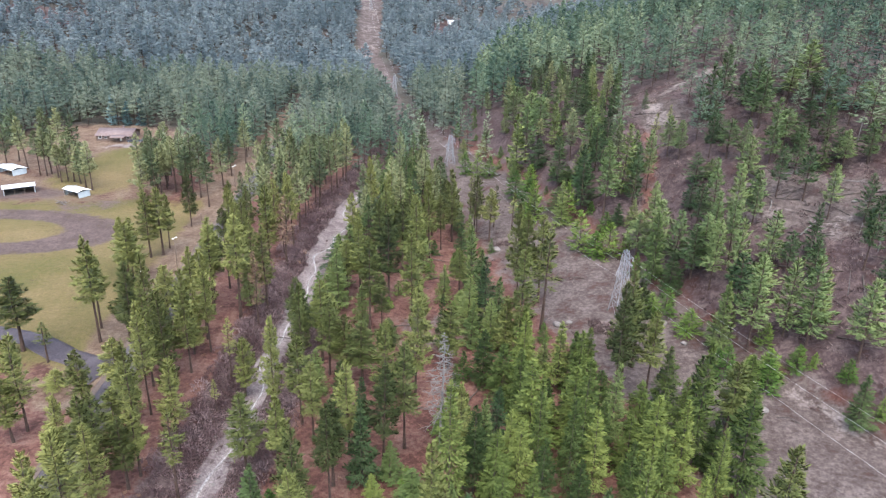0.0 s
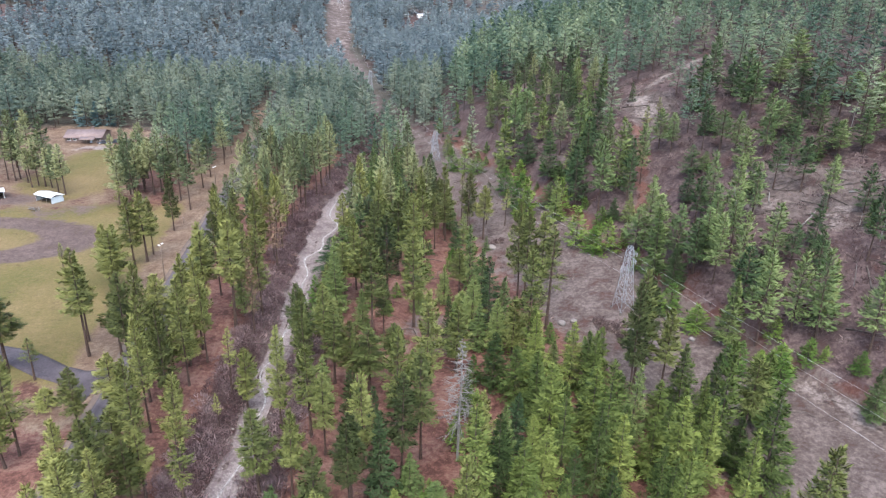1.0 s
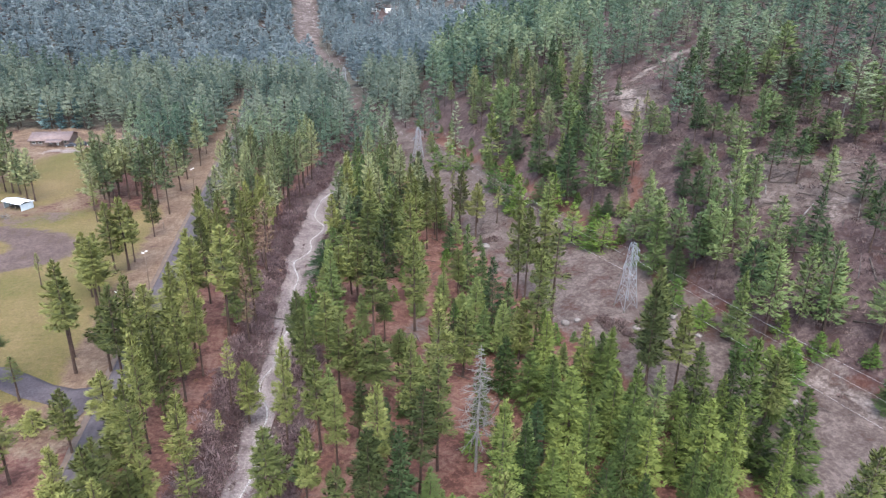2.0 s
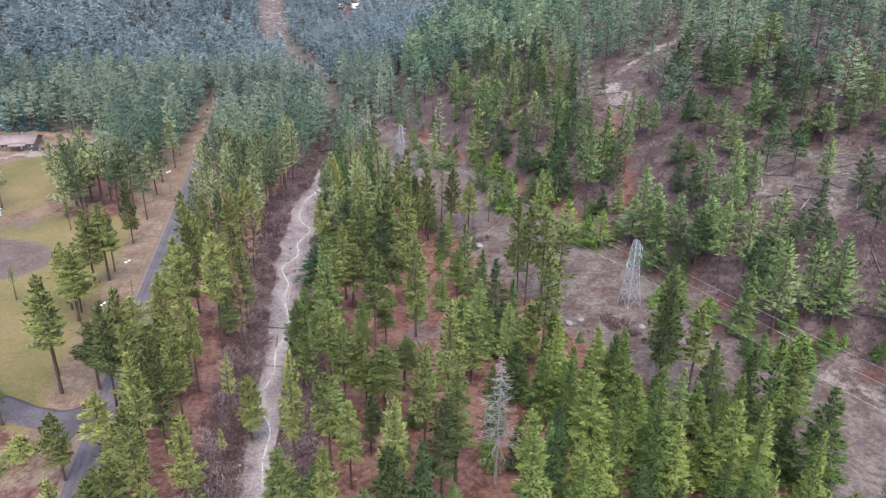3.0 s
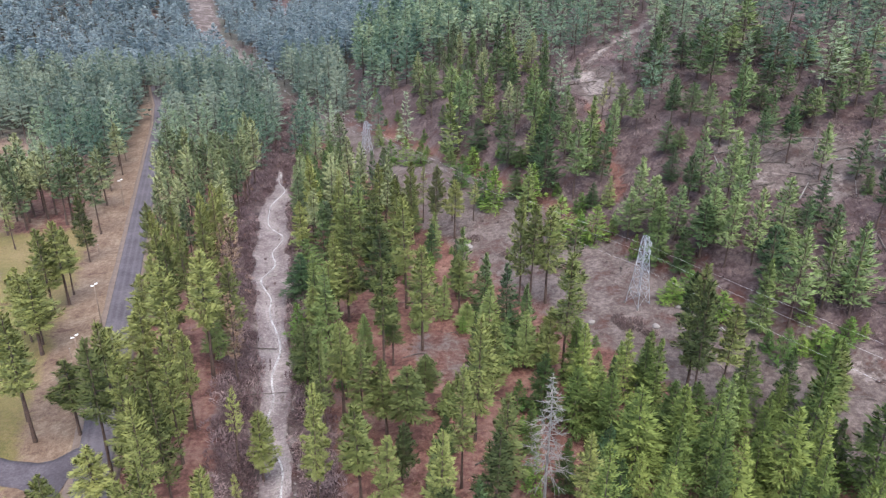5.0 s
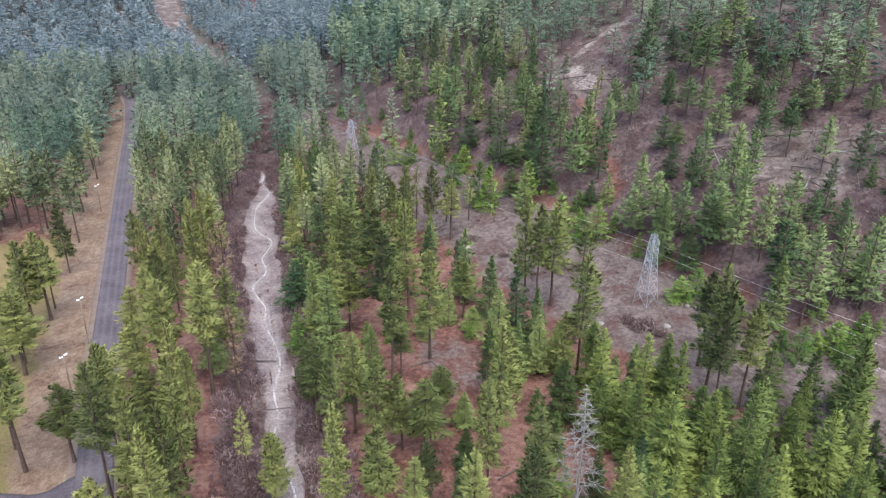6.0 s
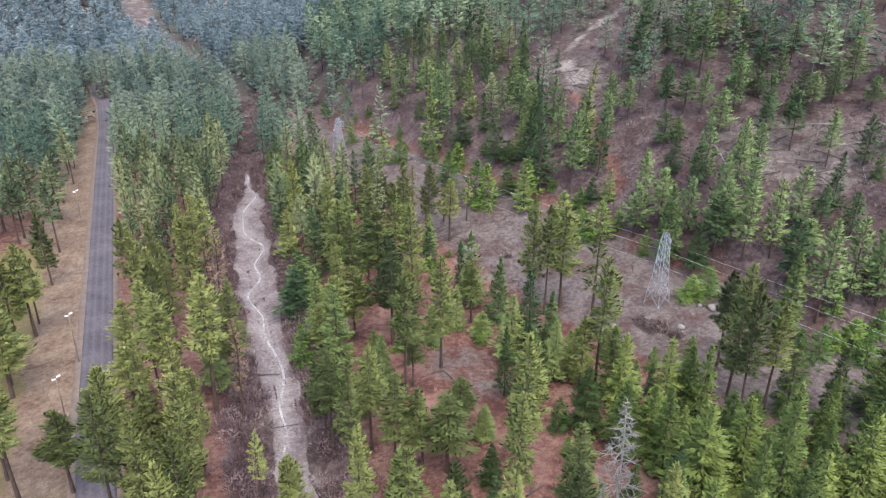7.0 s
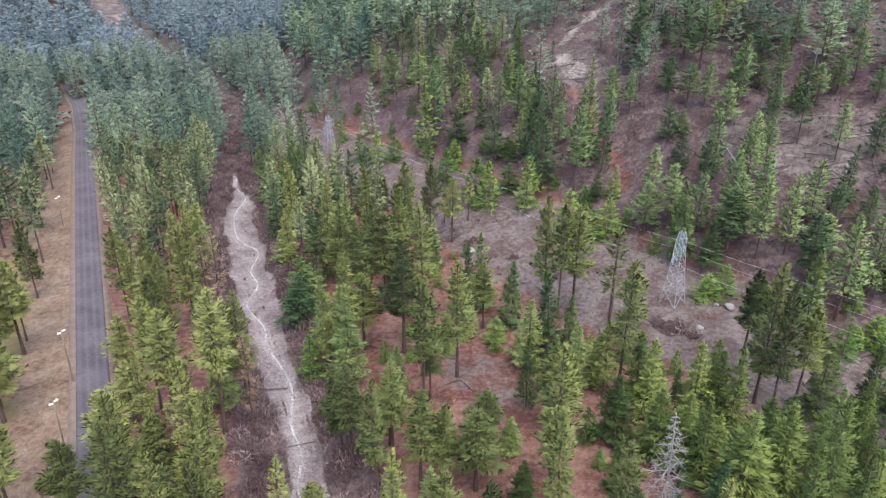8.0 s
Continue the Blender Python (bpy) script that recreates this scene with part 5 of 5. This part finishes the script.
pickup(-153.5, 346.5, 20, car_paint, "dark blue pickup parked beside the farmhouse")


def far_building(x, y, turn, long, deep, wall, paint, cover):
    barn = tagged(new("farm_building"), "small distant pale farm building on the valley floor", "building", "far buildings")
    barn.matrix_basis = pose(x, y, float(height(x, y)) - 0.2, 0, 0, turn)
    a, b = long / 2, deep / 2
    part("wall", box_mesh("wall", (-a, -b, 0), (a, b, wall), paint), barn)
    for s in (-1, 1):
        part("roof", slab("roof", [(-a - 0.5, s * (b + 0.5), wall - 0.1), (a + 0.5, s * (b + 0.5), wall - 0.1), (a + 0.5, 0, wall + deep * 0.3), (-a - 0.5, 0, wall + deep * 0.3)][::s], 0.2, cover), barn)
    for k in (-0.5, 0.1, 0.55):
        part("window", box_mesh("window", (a * k, -b - 0.05, wall * 0.4), (a * k + 1.4, -b + 0.05, wall * 0.8), dark_glass, 0), barn)
    part("door", box_mesh("door", (-a * 0.15, -b - 0.06, 0), (a * 0.02, -b + 0.05, wall * 0.75), siding, 0), barn)


# ---- poles and posts beside the road ----
def utility_pole(x, y, tall, turn):
    """A wooden pole with two short white arms at its top, each with a small insulator."""
    pole = tagged(new("utility_pole"), "weathered wooden utility pole with short white arms", "utility pole", "poles beside the road")
    pole.matrix_basis = pose(x, y, float(height(x, y)), 1.5, 1.0, turn)
    part("shaft", mesh_from("shaft", *tube([(0, 0, -0.8), (0, 0, tall * 0.5), (0, 0, tall), (0, 0, tall + 0.02)], [0.17, 0.145, 0.115, 0.01], 8), pole_wood, smooth=True), pole)
    for way, rise in ((-1, 0.25), (1, 0.75)):
        arm = part("arm", box_mesh("arm", (0.08, -0.1, -0.09), (0.72, 0.1, 0.09), white_paint, 0.02), pole, "white arm")
        arm.matrix_basis = pose(0, 0, tall - 0.9 + rise * 0.7, 0, -12 * rise, 0 if way > 0 else 180)
        part("insulator", mesh_from("insulator", *tube([(0.62, 0, 0.08), (0.62, 0, 0.2), (0.62, 0, 0.3), (0.62, 0, 0.31)], [0.04, 0.09, 0.05, 0.01], 8), porcelain), arm)


utility_pole(-78.4, 166.0, 11.8, 20)
utility_pole(-79.0, 189.2, 11.8, 14)
utility_pole(-87.0, 275.0, 9.5, 12)
for x, y in ((-88.2, 237.1), (-83.4, 178.2)):
    post = tagged(new("wooden_post"), "short dark wooden post in the dry grass", "post")
    post.matrix_basis = pose(x, y, float(height(x, y)), 2, 1, 0)
    part("shaft", mesh_from("shaft", *tube([(0, 0, -0.4), (0, 0, 2.4), (0, 0, 2.42)], [0.11, 0.1, 0.01], 8), pole_wood), post)
    part("cap", mesh_from("cap", *tube([(0, 0, 2.4), (0, 0, 2.5), (0, 0, 2.5)], [0.13, 0.13, 0.01], 8), grey_wood), post)


# ---- fallen logs, stones, shrubs ----
def fallen_log(x, y, turn, long, thick, material, label, group, lift=0.0, twigs=3):
    """A log that lies on the ground and follows its slope, with stubs of broken branches."""
    rng = np.random.default_rng(int(abs(x) * 31 + abs(y) * 17) % 99991)
    c, s = math.cos(radians(turn)), math.sin(radians(turn))
    ts = np.linspace(-0.5, 0.5, 5)
    px, py = x + c * long * ts, y + s * long * ts
    gz = height(px, py)
    pz = np.polyval(np.polyfit(ts, gz, 1), ts) + thick * 0.7 + max(0, float((gz - np.polyval(np.polyfit(ts, gz, 1), ts)).max())) * 0.5 + lift
    points = np.stack([px - x, py - y, pz - pz[2]], 1)
    log = new("fallen_log", mesh_from("fallen_log", *tube(np.vstack([points[:1], points, points[-1:]]), [0.01] + list(thick * np.linspace(1, 0.55, 5)) + [0.01], 7), material, smooth=False))
    log.matrix_basis = pose(x, y, float(pz[2]))
    tagged(log, label, "log", group)
    for k in range(twigs):
        p = points[1 + k % 4]
        way = np.array([rng.normal(), rng.normal(), abs(rng.normal()) * 0.6])
        part("branch_stub", mesh_from("branch_stub", *tube([p, p + way * rng.uniform(0.5, 1.3)], [thick * 0.35, 0.015], 4), material), log)
    return log


fallen_log(-44.6, 157.1, 11, 11.6, 0.13, log_wood, "long bare dark log lying across the creek bed", "", 0.5, 6)
fallen_log(-42.3, 176.4, -9, 4.4, 0.17, log_wood, "short dark log lying across the creek bed", "", 0.25, 2)
fallen_log(6.5, 131.5, 62, 6.0, 0.18, log_wood, "dark broken log leaning on the red forest floor", "", 0.1, 4)
fallen_log(-6.0, 126.0, 20, 4.0, 0.16, log_wood, "dark broken log on the red forest floor", "", 0.05, 3)
for x, y, turn, long, thick in ((87.0, 185.5, -15, 7.9, 0.2), (94.9, 175.5, -32, 10.9, 0.21), (105.0, 205.2, -1, 4.9, 0.2), (90.2, 196.9, -69, 7.9, 0.15), (73.4, 251.0, -11, 7.7, 0.2), (110.4, 170.7, -73, 4.6, 0.2),
                                (89.8, 191.6, -18, 4.6, 0.15), (95.3, 192.4, -31, 6.4, 0.16), (97.7, 175.1, -82, 7.7, 0.15), (99.3, 183.7, -51, 7.0, 0.15), (96.6, 194.0, 22, 4.2, 0.15), (71.3, 241.1, -106, 10.2, 0.15)):
    fallen_log(x, y, turn, long, thick, log_wood, "dark weathered log lying in the pale slash", "logs on the logged slope", 0.05, 4)
rng = np.random.default_rng(77)
slash = scatter(900, 60, 150, 130, 300, lambda x, y: covers(x, y)["pale"] * 0.6 * (x > foot_x(y) + 14) + 0.05 * (x > foot_x(y) + 10), 2.4, 41)
for x, y in slash[:150]:
    turn = rng.normal(70, 35) if rng.uniform() < 0.5 else rng.normal(-20, 30)
    fallen_log(x, y, turn, rng.uniform(3.5, 12), rng.uniform(0.11, 0.26), log_wood if rng.uniform() < 0.85 else grey_wood, "weathered log abandoned on the logged slope", "logs on the logged slope", 0.0, 3)


def rock_shape(seed, flat=0.7):
    rng = np.random.default_rng(seed)
    bm = bmesh.new()
    bmesh.ops.create_icosphere(bm, subdivisions=2, radius=1)
    shift = rng.uniform(0, 50, 3)
    for v in bm.verts:
        k = 1 + 0.35 * noise.noise(v.co * 1.3 + Vector(shift)) + 0.12 * noise.noise(v.co * 3.5 + Vector(shift))
        v.co = Vector((v.co.x * k * 1.15, v.co.y * k, v.co.z * k * flat))
    verts, faces = np.array([v.co[:] for v in bm.verts]), np.array([[v.index for v in f.verts] for f in bm.faces])
    bm.free()
    return verts, faces


for i, (x, y, r) in enumerate(((32.3, 165.3, 0.8), (45.1, 158.2, 0.9), (55.2, 160.8, 1.1), (29.2, 164.7, 1.0), (67.6, 127.5, 1.1), (53.5, 163.0, 0.6), (22.0, 181.0, 0.7), (58.0, 152.0, 0.7), (16.0, 214.0, 1.3))):
    v, f = rock_shape(300 + i)
    rock = new("boulder", mesh_from("boulder", v * r, f, stone, smooth=True))
    rock.matrix_basis = pose(x, y, float(height(x, y)) + r * 0.25, 0, 0, 40 * i)
    tagged(rock, "pale rounded boulder lying in the dry clearing", "rock", "boulders in the clearing")


def strewn(name, label, category, spots, shapes, material, sink=0.1, joined_kind="stuff"):
    """Many small things joined in one mesh: spots of (x, y, size, squash)."""
    rng = np.random.default_rng(len(spots) + 5)
    verts, faces, tones, at = [], [], [], 0
    zs = height(np.array([s[0] for s in spots]), np.array([s[1] for s in spots]))
    for (x, y, size, squash), z in zip(spots, zs):
        v, f = shapes[rng.integers(len(shapes))]
        a = rng.uniform(0, 6.283)
        turn = np.array([[math.cos(a), -math.sin(a), 0], [math.sin(a), math.cos(a), 0], [0, 0, squash]]) * size
        verts.append(v @ turn.T + (x, y, z - sink * size))
        faces.append(f + at)
        at += len(v)
        tones.append(np.full(len(v), np.clip(rng.normal(0.5, 0.28), 0, 1)))
    mesh = mesh_from(name, np.concatenate(verts), np.concatenate(faces), material)
    float_layer(mesh, "tone", np.concatenate(tones))
    return tagged(new(name, mesh), label, category, kind=joined_kind)


def pebble(seed):
    rng = np.random.default_rng(seed)
    v = np.array([(1, 0, 0), (-1, 0, 0), (0, 1, 0), (0, -1, 0), (0, 0, 0.6), (0, 0, -0.5), (0.6, 0.6, 0.2), (-0.6, -0.6, 0.25)]) * rng.uniform(0.7, 1.2, (8, 3))
    f = np.array([(6, 4, 0), (6, 2, 4), (7, 4, 1), (7, 3, 4), (2, 1, 4), (0, 4, 3), (1, 7, 4), (3, 0, 4), (0, 6, 5), (6, 2, 5), (2, 1, 5), (1, 7, 5), (7, 3, 5), (3, 0, 5)])
    return v, f[:, [0, 1, 2]]


def stick(seed):
    rng = np.random.default_rng(seed)
    bent = rng.normal(0, 0.12, 2)
    return tube([(-0.5, 0, 0.03), (0, bent[0], 0.06 + abs(bent[1]) * 0.4), (0.5, 0, 0.04)], [0.02, 0.028, 0.012], 3)


def litter_wood(x, y):
    d = x - foot_x(y)
    c = covers(x, y)
    patch = ramp(value_noise(x, y, 7, 71), 0.4, 0.75)
    return np.clip((d > 8) * (0.12 + 0.8 * patch * (0.3 + c["pale"])) + (d < 0) * (d > -75) * 0.10 * patch, 0, 1) * in_sight(x, y) * (np.abs(x - creek_x(y)) > 8)


spots = [(x, y, rng.uniform(1.2, 5.5), 1.0) for x, y in scatter(9000, -30, 150, 100, 300, litter_wood, 0.9, 56)]
strewn("slash_sticks", "broken branches and slash strewn over the slope", "branches", spots, [stick(i) for i in range(8)], log_wood, -0.02)


def creek_stones(x, y):
    return np.exp(-((x - creek_x(y)) / 2.6) ** 2)


spots = [(x, y, rng.uniform(0.1, 0.4) * (2.0 if rng.uniform() < 0.06 else 1), rng.uniform(0.6, 1)) for x, y in scatter(9000, -54, -25, 92, 300, creek_stones, 0.55, 51)]
strewn("creek_stones", "pale stones and cobbles scattered over the creek bed", "stones", spots, [pebble(i) for i in range(5)], stone, -0.05)


def shrub_shape(seed, count=95, upright=0.8, size=0.42, width=0.06):
    """A bare shrub: a fan of thin twigs."""
    rng = np.random.default_rng(seed)
    a, e = rng.uniform(0, 6.283, count), rng.uniform(0.15, 1.45, count)
    way = np.stack([np.cos(a) * np.cos(e), np.sin(a) * np.cos(e), np.sin(e) * upright], 1)
    roots = way * rng.uniform(0.0, 0.75, (count, 1)) * np.array([1, 1, 0.9])
    return blades(rng, roots, way + rng.normal(0, 0.45, (count, 3)), size * rng.uniform(0.6, 1.4, count), width * rng.uniform(0.6, 1.6, count))


def bushy_shape(seed, count=84, size=0.4, width=0.09):
    """A rounded bare bush: short fine twigs all through its dome."""
    rng = np.random.default_rng(seed)
    a, r, h = rng.uniform(0, 6.283, count), np.sqrt(rng.uniform(0, 1, count)), rng.uniform(0, 1, count)
    roots = np.stack([np.cos(a) * r * 0.9, np.sin(a) * r * 0.9, 0.8 * h * np.sqrt(1 - 0.85 * r * r)], 1)
    way = roots * 0.7 + rng.normal(0, 0.4, (count, 3)) + (0, 0, 0.5)
    return blades(rng, roots, way, size * rng.uniform(0.6, 1.4, count), width * rng.uniform(0.6, 1.5, count))


shrubs = [shrub_shape(401 + i) for i in range(6)]
bank_shrubs = [bushy_shape(411 + i) for i in range(6)]


def creek_bank(x, y):
    c = np.abs(x - creek_x(y))
    wide = 0.95 * bed_half(y) + 0.6
    return ramp(c, wide - 0.6, wide + 0.6) * ramp(c, wide + 8.5, wide + 5) * ramp(y, 430, 390)


spots = [(x, y, rng.uniform(1.0, 2.5), rng.uniform(0.75, 1.15)) for x, y in scatter(15000, -62, -10, 90, 430, creek_bank, 1.15, 52)]
strewn("creek_shrubs", "bare purple-brown shrubs along the creek banks", "shrubs", spots, bank_shrubs, creek_twigs)
spots = [(x, y, rng.uniform(0.8, 1.8), rng.uniform(0.6, 1.0)) for x, y in scatter(900, -52, -10, 190, 430, lambda x, y: creek_bank(x, y) * 0.25, 4, 53)]
strewn("rusty_shrubs", "rust-coloured bare shrubs beside the creek", "shrubs", spots, shrubs, rusty_shrub)


def brush(x, y):
    d = x - foot_x(y)
    c = covers(x, y)
    clumps = ramp(value_noise(x, y, 9, 61), 0.58, 0.8)
    return np.clip(c["pale"] * (d < 2) * clumps + (d > 3) * (0.16 + 0.3 * clumps) + np.exp(-((d + 1) / 4) ** 2) * 0.35, 0, 1) * in_sight(x, y) * (x > creek_x(y) + 14)


spots = [(x, y, rng.uniform(0.4, 1.25), rng.uniform(0.5, 1.0)) for x, y in scatter(5600, -25, 150, 95, 330, brush, 2.1, 54)]
strewn("clearing_brush", "low bare brush on the clearing and slope", "shrubs", spots, shrubs, twig_shrub)
tangle = [bushy_shape(421 + i, 48, 0.42, 0.1) for i in range(6)]
spots = [(x, y, rng.uniform(0.8, 2.0), rng.uniform(0.7, 1.2)) for x, y in scatter(9000, 30, 150, 100, 300, lambda x, y: ramp(x - foot_x(y), 2, 8) * (0.35 + 0.65 * ramp(value_noise(x, y, 11, 63), 0.4, 0.65)) * (1 - 0.75 * covers(x, y)["pale"]) * in_sight(x, y), 1.9, 57)]
strewn("slope_brush", "dense bare purple-grey brush covering the slope", "shrubs", spots, tangle, twig_shrub)


def understory(x, y):
    d, c = x - foot_x(y), x - creek_x(y)
    return (np.where((c > 8) & (d < -5), 0.22, 0) + near(x, y, -2, 140, 8, 8) * 0.9 + np.where((c < -9) & (x > road_x(y) + 7), 0.10, 0)) * (covers(x, y)["pale"] < 0.3)


spots = [(x, y, rng.uniform(0.3, 1.0), rng.uniform(0.5, 0.9)) for x, y in scatter(4500, -70, 50, 92, 300, understory, 1.5, 55)]
strewn("forest_brush", "dead brown brush on the forest floor", "shrubs", spots, shrubs, rusty_shrub)

for x, y, r in ((40.6, 161.0, 2.9), (42.6, 156.8, 1.8), (38.8, 163.6, 2.0), (18.0, 218.0, 2.2), (24.0, 205.0, 1.6)):
    thicket = strewn("bare_thicket", "dark purple-brown bare thicket in the clearing", "shrub", [(x + rng.normal(0, r * 0.4), y + rng.normal(0, r * 0.3), r * rng.uniform(0.5, 0.8), 0.8) for _ in range(15)], bank_shrubs, twig_shrub, joined_kind="")
plant(young, 53.4, 166.0, 6.2, 6.0)
olive_bush = [tree_kind("bush", "rounded olive-green bush beside the side road", "bush", fir_shape(271, 4.2, 0.02, 2.7, 60, 40, 0.5), fir_bark, pine_needles, "")]
plant(olive_bush, -84.3, 130.5, 4.2, 5.5)
plant(spruces, -184.0, 381.0, 16)
plant(spruces, -176.0, 380.0, 13)
plant(spruces, -169.0, 381.0, 15)

pile = tagged(new("brush_pile"), "heap of cut branches and scrap wood beside the shed", "brush pile")
pile.matrix_basis = pose(-145, 250, float(height(-145, 250)))
rng = np.random.default_rng(88)
for k in range(16):
    a, tilt, long = rng.uniform(0, 6.283), rng.uniform(0.0, 0.35), rng.uniform(1.6, 4.0)
    way = np.array([math.cos(a), math.sin(a), tilt]) * long / 2
    mid = np.array([rng.normal(0, 1.3), rng.normal(0, 0.7), 0.15 + abs(way[2]) + 0.04 * k])
    part("branch", mesh_from("branch", *tube([mid - way, mid, mid + way], [0.09, 0.07, 0.03], 5), grey_wood if k % 3 else log_wood), pile)

far_building(-3, 866, 20, 10, 6, 3.2, white_paint, white_metal)
far_building(-20, 862, -15, 5, 4, 2.6, white_paint, white_metal)
far_building(106, 916, 10, 9, 6, 3.2, white_paint, white_metal)
far_building(88, 938, 30, 6, 5, 2.8, white_paint, white_metal)
far_building(-17, 532, 15, 11, 7, 3.2, siding, shingle)
far_building(-3, 528, -10, 6, 5, 2.6, siding, shingle)
